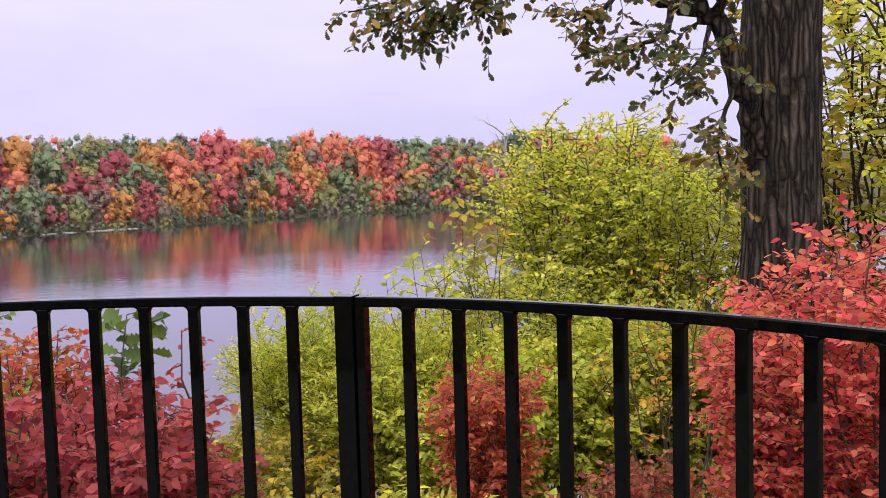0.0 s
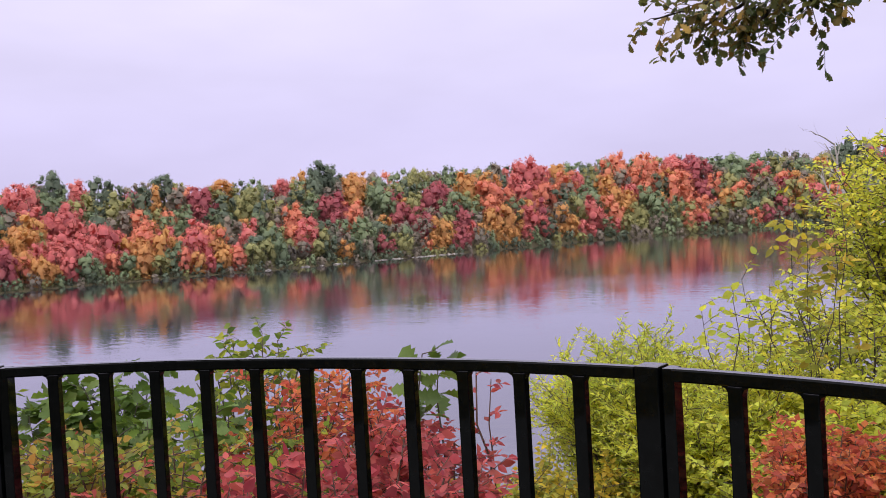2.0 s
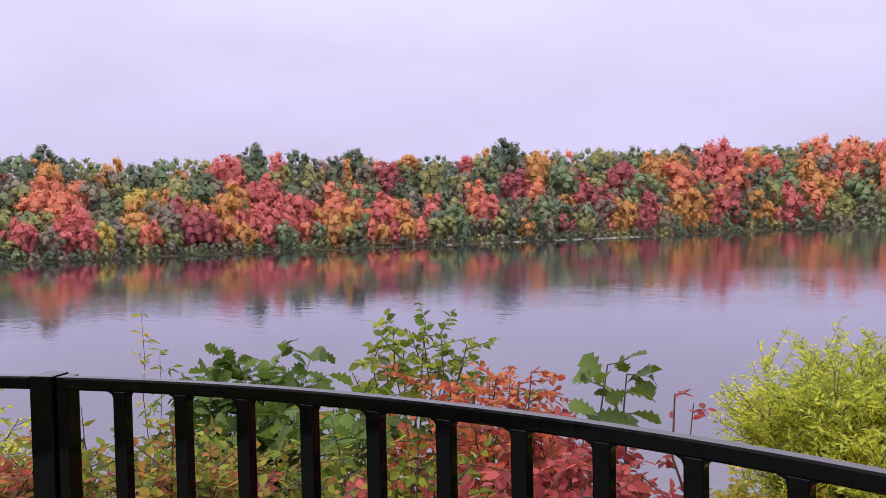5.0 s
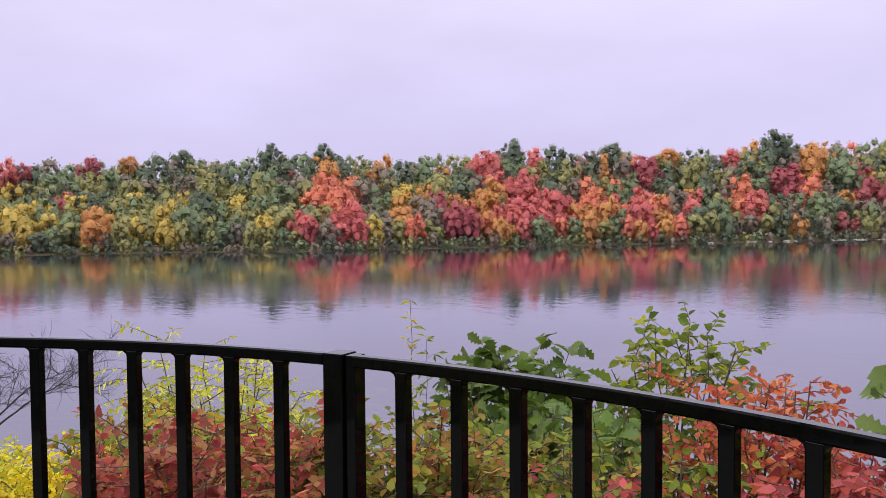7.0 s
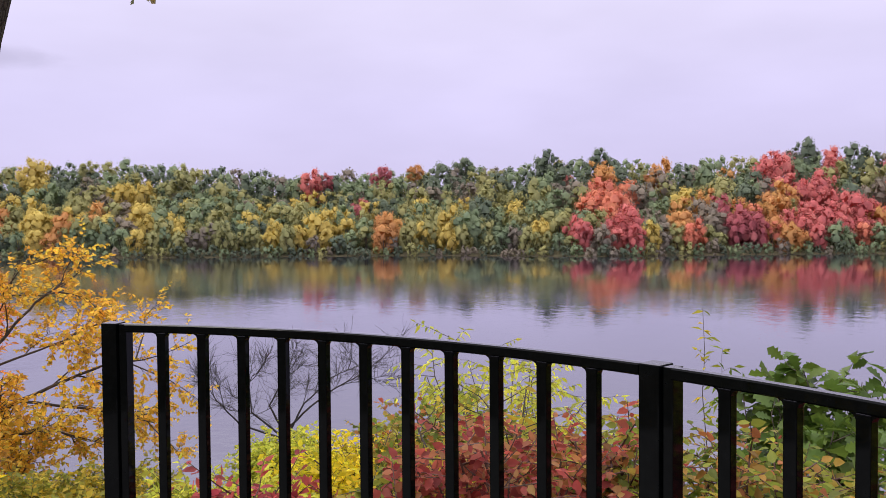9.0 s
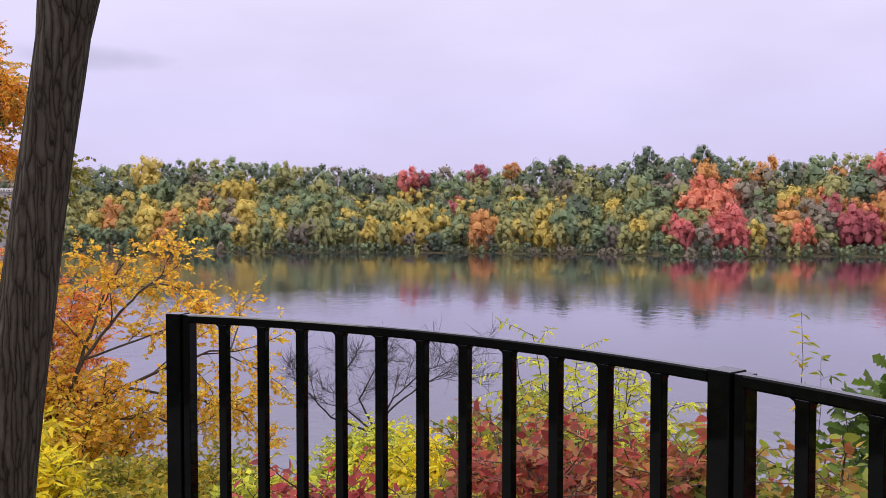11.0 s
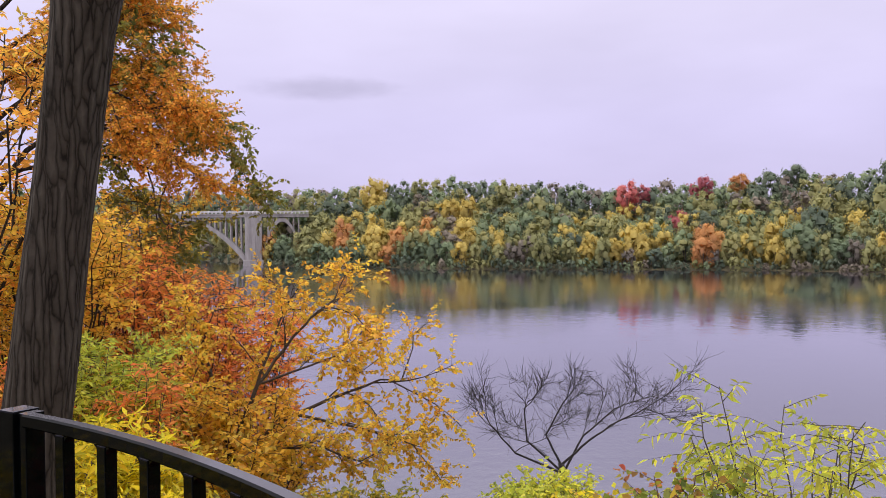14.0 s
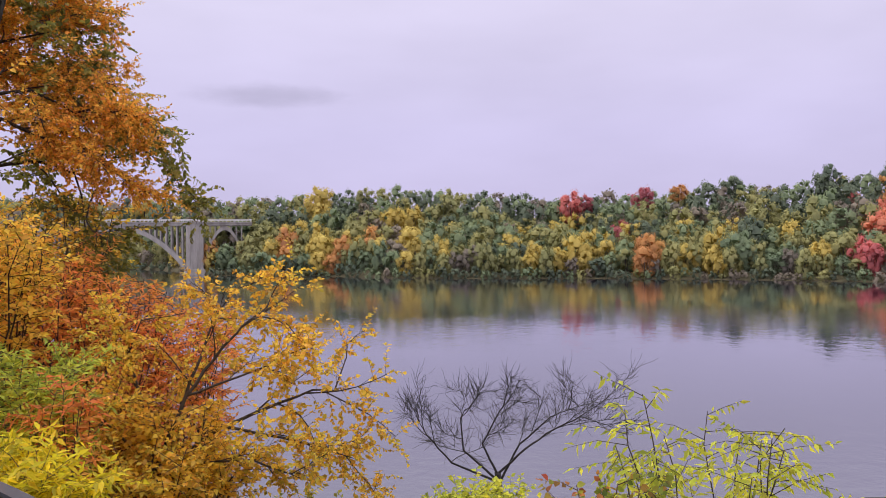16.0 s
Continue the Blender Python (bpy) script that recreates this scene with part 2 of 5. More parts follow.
wb.inputs["Strength"].default_value, wb.inputs["Distance"].default_value = 0.6, 0.034
w3 = noise_tex(n, l, 0.33, 3, 0.55, (1.0, 1.3, 1.0))
sw = n.new("ShaderNodeMath")
sw.operation = "MULTIPLY_ADD"
sw.inputs[1].default_value = 1.5
l.new(w3.outputs[0], sw.inputs[0])
l.new(hm.outputs[0], sw.inputs[2])
l.new(sw.outputs[0], wb.inputs["Height"])
gl, df, fr, mx = (n.new(k) for k in ("ShaderNodeBsdfGlossy", "ShaderNodeBsdfDiffuse", "ShaderNodeFresnel", "ShaderNodeMixShader"))
gl.inputs["Roughness"].default_value = 0.035
gl.inputs["Color"].default_value = (0.97, 0.96, 1.0, 1)
df.inputs["Color"].default_value = (0.014, 0.013, 0.026, 1)
fr.inputs["IOR"].default_value = 2.8
lean = n.new("ShaderNodeVectorMath")                # normals tilted towards the lookout, fitting the reflected bank's length to that view
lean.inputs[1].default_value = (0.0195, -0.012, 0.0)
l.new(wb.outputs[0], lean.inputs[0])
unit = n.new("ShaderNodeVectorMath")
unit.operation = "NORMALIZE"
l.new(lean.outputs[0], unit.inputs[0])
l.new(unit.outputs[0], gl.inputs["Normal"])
gain = n.new("ShaderNodeMath")
gain.operation, gain.use_clamp = "MULTIPLY", True
gain.inputs[1].default_value = 1.12
l.new(fr.outputs[0], gain.inputs[0])
l.new(gain.outputs[0], mx.inputs[0])
l.new(df.outputs[0], mx.inputs[1])
l.new(gl.outputs[0], mx.inputs[2])
l.new(mx.outputs[0], n["Material Output"].inputs["Surface"])

LEAF = {
    "crimson": leaf_mat("crimson_leaves", [(0.21, 0.027, 0.042), (0.38, 0.057, 0.072), (0.53, 0.12, 0.115), (0.46, 0.096, 0.072), (0.27, 0.075, 0.056)]),
    "red": leaf_mat("scarlet_leaves", [(0.40, 0.044, 0.058), (0.68, 0.095, 0.095), (0.78, 0.175, 0.15), (0.72, 0.26, 0.105), (0.54, 0.14, 0.08)]),
    "rust": leaf_mat("russet_leaves", [(0.30, 0.060, 0.040), (0.52, 0.105, 0.066), (0.64, 0.21, 0.075), (0.46, 0.25, 0.072)]),
    "brick": leaf_mat("brick_red_leaves", [(0.20, 0.030, 0.032), (0.35, 0.060, 0.052), (0.46, 0.12, 0.078), (0.38, 0.20, 0.068), (0.24, 0.24, 0.056)]),
    "orange": leaf_mat("orange_leaves", [(0.78, 0.19, 0.07), (0.87, 0.30, 0.085), (0.87, 0.40, 0.08), (0.85, 0.52, 0.08)]),
    "amber": leaf_mat("amber_yellow_leaves", [(0.62, 0.29, 0.05), (0.81, 0.47, 0.06), (0.84, 0.60, 0.075), (0.60, 0.54, 0.085)]),
    "gold": leaf_mat("golden_orange_leaves", [(0.66, 0.23, 0.05), (0.82, 0.37, 0.06), (0.86, 0.51, 0.07), (0.52, 0.46, 0.085)]),
    "lime": leaf_mat("yellow_green_leaves", [(0.29, 0.37, 0.055), (0.50, 0.54, 0.068), (0.68, 0.65, 0.078), (0.85, 0.71, 0.085)]),
    "lemon": leaf_mat("lemon_yellow_leaves", [(0.36, 0.40, 0.03), (0.66, 0.58, 0.03), (0.84, 0.66, 0.035), (0.78, 0.50, 0.035)]),
    "green": leaf_mat("mid_green_leaves", [(0.06, 0.105, 0.018), (0.12, 0.185, 0.026), (0.22, 0.275, 0.034), (0.38, 0.37, 0.05), (0.42, 0.20, 0.05)]),
    "leafgreen": leaf_mat("dull_green_leaves", [(0.09, 0.105, 0.025), (0.17, 0.18, 0.035), (0.28, 0.25, 0.05), (0.46, 0.31, 0.055)], glow=0.45),
    "mixed": leaf_mat("green_to_red_leaves", [(0.075, 0.13, 0.025), (0.16, 0.22, 0.034), (0.32, 0.33, 0.045), (0.46, 0.19, 0.055), (0.42, 0.065, 0.065)], patch=1.4),
    "oak": leaf_mat("dark_oak_leaves", [(0.03, 0.05, 0.018), (0.06, 0.085, 0.025), (0.12, 0.12, 0.03), (0.24, 0.15, 0.035), (0.34, 0.22, 0.04)], glow=0.3),
    "oakling": leaf_mat("green_seedling_leaves", [(0.05, 0.09, 0.018), (0.10, 0.165, 0.026), (0.18, 0.24, 0.036)], glow=0.35),
    "olive": leaf_mat("olive_gold_leaves", [(0.15, 0.195, 0.03), (0.3, 0.3, 0.045), (0.57, 0.42, 0.045), (0.75, 0.45, 0.045)]),
}
# distant haze is put into these colours: lighter and greyer than near leaves
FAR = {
    "red": hazy_leaf_mat("far_red_foliage", [(0.426, 0.142, 0.158), (0.717, 0.215, 0.208), (0.806, 0.332, 0.275)]),
    "scarlet": hazy_leaf_mat("far_scarlet_foliage", [(0.515, 0.176, 0.152), (0.795, 0.282, 0.191), (0.851, 0.422, 0.230)]),
    "crimson": hazy_leaf_mat("far_crimson_foliage", [(0.288, 0.102, 0.120), (0.504, 0.144, 0.168), (0.612, 0.240, 0.222)]),
    "orange": hazy_leaf_mat("far_orange_foliage", [(0.448, 0.213, 0.118), (0.694, 0.358, 0.146), (0.784, 0.493, 0.185)]),
    "yellow": hazy_leaf_mat("far_yellow_foliage", [(0.425, 0.333, 0.127), (0.667, 0.517, 0.155), (0.805, 0.644, 0.201)]),
    "olive": hazy_leaf_mat("far_olive_foliage", [(0.234, 0.247, 0.130), (0.377, 0.370, 0.169), (0.533, 0.481, 0.208)]),
    "green": hazy_leaf_mat("far_green_foliage", [(0.162, 0.216, 0.149), (0.263, 0.324, 0.196), (0.385, 0.439, 0.236)]),
    "deep": hazy_leaf_mat("far_deep_green_foliage", [(0.115, 0.149, 0.121), (0.176, 0.216, 0.155), (0.263, 0.297, 0.196)]),
    "dusk": hazy_leaf_mat("far_brown_grey_foliage", [(0.195, 0.176, 0.156), (0.312, 0.267, 0.221), (0.429, 0.358, 0.267)]),
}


# ---- mesh helpers ----
def part(name, bm, mat, parent=None, label=""):
    me = bpy.data.meshes.new(name)
    bm.to_mesh(me)
    bm.free()
    return part_of(name, me, mat, parent, label)


def part_of(name, me, mat, parent=None, label=""):
    if mat and not me.materials:
        me.materials.append(mat)
    ob = new(name, me)
    if parent:
        ob.parent = parent
    if label:
        ob["label"] = label
    return ob


def mesh_from(name, verts, faces, smooth=False):
    me = bpy.data.meshes.new(name)
    me.from_pydata(verts, [], faces)
    if smooth:
        me.polygons.foreach_set("use_smooth", [True] * len(me.polygons))
    me.update()
    return me


def box(bm, sx, sy, sz, at=(0, 0, 0), turn=0.0, bevel=0.0):
    got = bmesh.ops.create_cube(bm, size=1.0, matrix=Matrix.Translation(at) @ Matrix.Rotation(turn, 4, "Z") @ Matrix.Diagonal((sx, sy, sz, 1)))
    if bevel:
        edges = list({e for v in got["verts"] for e in v.link_edges})
        bmesh.ops.bevel(bm, geom=edges, offset=bevel, segments=2, affect="EDGES", profile=0.6)


def polar(az, r):
    """The plan position r metres off in the direction az degrees left of straight ahead."""
    return -r * math.sin(radians(az)), r * math.cos(radians(az))


# ---- ground, river and far bank ----
WATER_Z = -13.7
AZ = [-180, -100, -60, -40, -10, 0, 10, 14.5, 18, 22, 28, 33, 42, 50, 58, 69, 84, 90, 94, 99, 102.0, 103.3, 106, 115, 130, 180]
SHORE = [9000, 9000, 3000, 1400, 980, 800, 690, 615, 545, 508, 462, 428, 402, 378, 356, 372, 384, 402, 432, 462, 480, 560, 640, 800, 2600, 9000]
# the outline of the far trees against the sky: bearing and height angle
RIDGE_AZ = [-60, -8, -5, -2.6, 5, 9, 14, 19.6, 25, 29, 32, 35.5, 39, 42.7, 45.6, 49.5, 53.8, 58.2, 61.8, 64.3, 67.4, 70.5, 76.9, 79.5, 84, 88.3, 92, 95, 99.5, 104, 130]
RIDGE = [3.6, 3.45, 3.7, 3.5, 3.9, 4.0, 4.1, 4.25, 4.1, 4.65, 3.95, 4.05, 4.4, 4.05, 4.4, 4.0, 3.6, 4.35, 4.3, 3.65, 4.1, 3.6, 3.3, 3.2, 3.8, 4.0, 3.9, 3.65, 3.3, 3.0, 2.9]


def shore(az):
    return float(np.interp(az, AZ, SHORE))


def rise(az):
    """Height of the far bluff's top above the water."""
    d = min(shore(az), 1400) + 95
    return 1.3 + d * math.tan(radians(float(np.interp(az, RIDGE_AZ, RIDGE)))) - 13.0 * tree_scale(az) - WATER_Z


def tree_scale(az):
    return max(1.0, min(shore(az), 1000) / 420)


def smooth(t):
    t = min(1.0, max(0.0, t))
    return t * t * (3 - 2 * t)


def ground_z(x, y):
    r = math.hypot(x, y)
    az = math.degrees(math.atan2(-x, y))
    d = r - shore(az)
    if d > -8:
        return WATER_Z - 1.5 + 2.3 * smooth((d + 8) / 10) + (rise(az) - 1.0) * min(1.0, max(0.0, 0.7 * d / 100 + 0.3 * smooth(d / 100)))
    out = math.hypot(x + 0.95, y + 0.28) - 2.36          # metres beyond the terrace edge
    face = math.cos(math.atan2(-(x + 0.95), y + 0.28) - radians(42))
    side = smooth((face + 0.15) / 0.6)
    if out < 0:
        return -0.03
    return -0.03 - side * (0.95 * smooth(out / 1.3) + 15.6 * smooth(out / 40)) + 0.2 * noise.noise(Vector((x * 0.4, y * 0.4, 0))) * smooth(out / 4)


rings = [0, 0.8, 1.6, 2.0, 2.4, 2.8, 3.3, 4, 5, 6.5, 8, 10, 12.5, 15.5, 19, 23, 28, 34, 42, 60, 120, 220]
extra = [-8, -4, 0, 3, 8, 15, 25, 40, 60, 80, 105, 140, 300]
steps = 240
gv, gf = [(0, 0, -0.03)], []
cols = len(rings) - 1 + len(extra) + 2
for i in range(steps):
    az = -180 + 360 * i / steps
    D = shore(az)
    rr = [q for q in rings[1:]] + [min(D + e, 7000) if D < 2500 else 300 + (e + 10) * 6 for e in extra] + [4000, 7500]
    for q in rr:
        x, y = polar(az, q)
        gv.append((x, y, ground_z(x, y) if q < 3900 else (ground_z(x, y) if D > 2500 else WATER_Z + rise(az) - 2)))
for i in range(steps):
    a, c = 1 + i * cols, 1 + ((i + 1) % steps) * cols
    gf.append((0, a, c))
    for j in range(cols - 1):
        gf.append((a + j, a + j + 1, c + j + 1, c + j))
gm = mesh_from("ground", gv, gf, True)
tagged(part_of("ground", gm, SOIL), "steep wooded river bank with leaf-littered soil", "ground", kind="structure")

bm = bmesh.new()
wv = [bm.verts.new((*polar(a, r_), WATER_Z)) for a, r_ in ((-75, 25), (-75, 2400), (-40, 2400), (0, 1500), (40, 900), (80, 900), (110, 1500), (135, 2400), (150, 2400), (150, 25))]
bm.faces.new(wv)
bmesh.ops.recalc_face_normals(bm, faces=bm.faces)
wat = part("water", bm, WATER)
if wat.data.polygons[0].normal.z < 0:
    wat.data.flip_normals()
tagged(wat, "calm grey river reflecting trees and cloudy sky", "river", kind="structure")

# paved lookout inside the railing
bm = bmesh.new()
bmesh.ops.create_cone(bm, cap_ends=True, segments=64, radius1=2.28, radius2=2.28, depth=0.12, matrix=Matrix.Translation((-0.95, -0.28, -0.06)))
tagged(part("pavement", bm, PAVING), "round grey concrete lookout terrace behind the railing", "pavement", kind="structure")

# ---- railing ----
SPACE, GAP = 0.125, 0.1474
PANEL = 2 * GAP + 10 * SPACE
RAIL_LOW, RAIL_TOP, RAIL_IN = 1.036, 1.059, 0.013


def bend(x, y, h, k, s):
    return x + (math.sin(h + k * s) - math.sin(h)) / k, y - (math.cos(h + k * s) - math.cos(h)) / k, h + k * s


POST_A = (-0.2211, 1.9538, -0.2974)
POST_B = bend(*POST_A[:2], POST_A[2] + 0.0055, -0.4305, -PANEL)


def fence_at(s):
    """Place and heading s metres along the railing from its middle post, positive to the right."""
    if s >= 0:
        return bend(*POST_A, -0.555, s)
    if s >= -PANEL - 1e-9:
        return bend(*POST_A[:2], POST_A[2] + 0.0055, -0.4305, s)
    return bend(*POST_B, -0.4178, s + PANEL)


fence = tagged(new("railing"), "black powder-coated steel railing curving round the lookout terrace", "railing")


def sweep(s0, s1, wide, z0, z1, bev, n_=28):
    """A rail bent along the railing's line, with eased edges."""
    i0, i1 = -wide / 2 - RAIL_IN, wide / 2 - RAIL_IN
    prof = [(i0, z0 + bev), (i0 + bev, z0), (i1 - bev, z0), (i1, z0 + bev), (i1, z1 - bev), (i1 - bev, z1), (i0 + bev, z1), (i0, z1 - bev)]
    vs, fs = [], []
    for i in range(n_ + 1):
        x, y, h = fence_at(s0 + (s1 - s0) * i / n_)
        for o, z in prof:
            vs.append((x - math.sin(h) * o, y + math.cos(h) * o, z))
    for i in range(n_):
        for j in range(8):
            fs.append((i * 8 + j, i * 8 + (j + 1) % 8, i * 8 + 8 + (j + 1) % 8, i * 8 + 8 + j))
    fs += [tuple(range(7, -1, -1)), tuple(range(n_ * 8, n_ * 8 + 8))]
    return mesh_from("rail", vs, fs)


bm = bmesh.new()
box(bm, 0.025, 0.021, RAIL_LOW - 0.125, (0, -0.013, (RAIL_LOW + 0.125) / 2), 0, 0.002)
for sx in (-1, 1):                          # weld fillets under the rail
    q = [bm.verts.new((sx * 0.0125, yy, zz)) for yy in (-0.022, -0.004) for zz in (RAIL_LOW, RAIL_LOW - 0.011)]
    q2 = [bm.verts.new((sx * 0.024, yy, RAIL_LOW)) for yy in (-0.022, -0.004)]
    mid = [bm.verts.new((sx * 0.0155, yy, RAIL_LOW - 0.0045)) for yy in (-0.022, -0.004)]
    bm.faces.new((q[1], mid[0], mid[1], q[3]))
    bm.faces.new((mid[0], q2[0], q2[1], mid[1]))
    for a, c, d, e in ((q[0], q[1], mid[0], q2[0]), (q[2], q[3], mid[1], q2[1])):
        bm.faces.new((a, c, d, e))
bmesh.ops.recalc_face_normals(bm, faces=bm.faces)
BALUSTER = bpy.data.meshes.new("baluster")
bm.to_mesh(BALUSTER)
bm.free()
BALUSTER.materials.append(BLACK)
bm = bmesh.new()
box(bm, 0.046, 0.05, RAIL_TOP + 0.0015, (-0.012, 0, (RAIL_TOP + 0.0015) / 2), 0, 0.003)
box(bm, 0.13, 0.13, 0.012, (0, 0, 0.006), 0, 0.002)
POST = bpy.data.meshes.new("post")
bm.to_mesh(POST)
bm.free()
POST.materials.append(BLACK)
bm = bmesh.new()
box(bm, 0.022, 0.036, RAIL_TOP - 0.1, (0.0255, 0, (RAIL_TOP + 0.1) / 2 - 0.001), 0, 0.002)
STILE = bpy.data.meshes.new("end_stile")
bm.to_mesh(STILE)
bm.free()
STILE.materials.append(BLACK)
for k in range(-2, 4):
    x, y, h = fence_at(k * PANEL)
    for mesh_ in (POST, STILE):
        ob = part_of(mesh_.name, mesh_, None, fence)
        ob.matrix_basis = pose(x, y, 0, 0, 0, math.degrees(h))
for k in range(-2, 3):
    s0 = k * PANEL
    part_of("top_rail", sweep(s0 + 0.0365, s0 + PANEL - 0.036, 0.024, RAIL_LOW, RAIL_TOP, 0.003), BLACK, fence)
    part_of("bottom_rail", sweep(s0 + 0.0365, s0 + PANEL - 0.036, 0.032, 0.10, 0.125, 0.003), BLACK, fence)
    for i in range(11):
        x, y, h = fence_at(s0 + GAP + i * SPACE)
        ob = part_of("baluster", BALUSTER, None, fence)
        ob.matrix_basis = pose(x, y, 0, 0, 0, math.degrees(h))

# ---- plants: branches as tapered tubes, leaves as small folded blades ----
def tubes(name, lines, sides=5):
    vs, fs = [], []
    for pts, r0, r1 in lines:
        n_ = len(pts)
        base = len(vs)
        for i, p_ in enumerate(pts):
            d = (pts[min(i + 1, n_ - 1)] - pts[max(i - 1, 0)]).normalized()
            a = d.cross(Vector((0.3, 1, 0.1))).normalized()
            c = d.cross(a)
            rad = r0 + (r1 - r0) * i / max(1, n_ - 1)
            for j in range(sides):
                t_ = math.tau * j / sides
                vs.append(p_ + (a * math.cos(t_) + c * math.sin(t_)) * rad)
        for i in range(n_ - 1):
            for j in range(sides):
                k = (j + 1) % sides
                fs.append((base + i * sides + j, base + i * sides + k, base + (i + 1) * sides + k, base + (i + 1) * sides + j))
        fs.append(tuple(base + (n_ - 1) * sides + j for j in range(sides)))
    return mesh_from(name, vs, fs, True)


def blade(outline, fold=0.18, curl=0.12):
    """A leaf of unit length along y: right half outline (x, y) from stalk to tip, mirrored, folded along the rib and curled down."""
    inner = outline[1:-1]
    if len(inner) == 2:
        vs = [(0, 0, 0), (0, 1.0, -curl)] + [(sx * x, y, fold * x * 1.3 - curl * y * y) for sx in (1, -1) for x, y in inner]
        return np.array(vs, float), [(0, 2, 3), (0, 3, 1), (0, 5, 4), (0, 1, 5)]
    vs = [(0, outline[0][1], 0), (0, outline[-1][1], -curl)]
    vs += [(0, y, -curl * y * y) for x, y in inner] if len(inner) > 1 else []
    rib = [0] + ([2 + i for i in range(len(inner))] if len(inner) > 1 else []) + [1]
    fs = []
    for sx in (1, -1):
        k = len(vs)
        vs += [(sx * x, y, fold * x * 1.3 - curl * y * y) for x, y in inner]
        if len(inner) == 1:
            fs.append((0, k, 1) if sx > 0 else (0, 1, k))
            continue
        tri = [(rib[0], k, rib[1]), (rib[-2], k + len(inner) - 1, rib[-1])]
        for i in range(len(inner) - 1):
            tri += [(rib[i + 1], k + i, k + i + 1), (rib[i + 1], k + i + 1, rib[i + 2])]
        fs += tri if sx > 0 else [(p_, q, o) for o, q, p_ in tri]
    return np.array(vs, float), fs


SHAPES = {
    "ovate": blade([(0.0, 0.0), (0.30, 0.28), (0.26, 0.62), (0.0, 1.0)]),
    "round": blade([(0.0, 0.0), (0.38, 0.25), (0.40, 0.6), (0.0, 1.0)], 0.22, 0.2),
    "lance": blade([(0.0, 0.0), (0.16, 0.42), (0.0, 1.0)], 0.3, 0.2),
    "oak": blade([(0.0, 0.0), (0.05, 0.10), (0.17, 0.22), (0.11, 0.30), (0.27, 0.42), (0.16, 0.50), (0.34, 0.63), (0.20, 0.71), (0.28, 0.83), (0.14, 0.91), (0.0, 1.0)], 0.2, 0.22),
    "small": blade([(0.0, 0.0), (0.32, 0.42), (0.0, 1.0)], 0.25, 0.2),
    "clump": blade([(0.0, 0.0), (0.45, 0.5), (0.0, 1.0)], 0.4, 0.3),
}


def leaves_mesh(name, shape, places, dirs, sizes, rng, flat=0.6):
    """One blade at each place, pointing along its direction, its face turned mostly to the sky."""
    tv, tf = SHAPES[shape]
    n_ = len(places)
    y = dirs / np.linalg.norm(dirs, axis=1, keepdims=True)
    up = np.array([0, 0, 1.0]) * flat + rng.normal(0, 0.45, (n_, 3))
    x = np.cross(y, up)
    x /= np.linalg.norm(x, axis=1, keepdims=True) + 1e-9
    z = np.cross(x, y)
    s = sizes[:, None, None]
    vs = places[:, None, :] + s * (tv[None, :, 0:1] * x[:, None, :] + tv[None, :, 1:2] * y[:, None, :] + tv[None, :, 2:3] * z[:, None, :])
    k = len(tv)
    f = np.array(tf)
    fs = (f[None, :, :] + (np.arange(n_) * k)[:, None, None]).reshape(-1, 3)
    me = bpy.data.meshes.new(name)
    me.vertices.add(n_ * k)
    me.vertices.foreach_set("co", vs.reshape(-1).astype(np.float32))
    nf = len(fs)
    me.loops.add(nf * 3)
    me.loops.foreach_set("vertex_index", fs.reshape(-1).astype(np.int32))
    me.polygons.add(nf)
    me.polygons.foreach_set("loop_start", np.arange(0, nf * 3, 3, dtype=np.int32))
    me.polygons.foreach_set("loop_total", np.full(nf, 3, dtype=np.int32))
    me.polygons.foreach_set("use_smooth", np.ones(nf, dtype=bool))
    me.update(calc_edges=True)
    me.validate()
    return me


def wander(rnd, start, way, length, n_, wobble, lift=0.0):
    pts, d = [Vector(start)], Vector(way).normalized()
    for i in range(n_):
        d = (d + Vector((rnd.gauss(0, wobble), rnd.gauss(0, wobble), rnd.gauss(0, wobble) + lift))).normalized()
        pts.append(pts[-1] + d * (length / n_))
    return pts


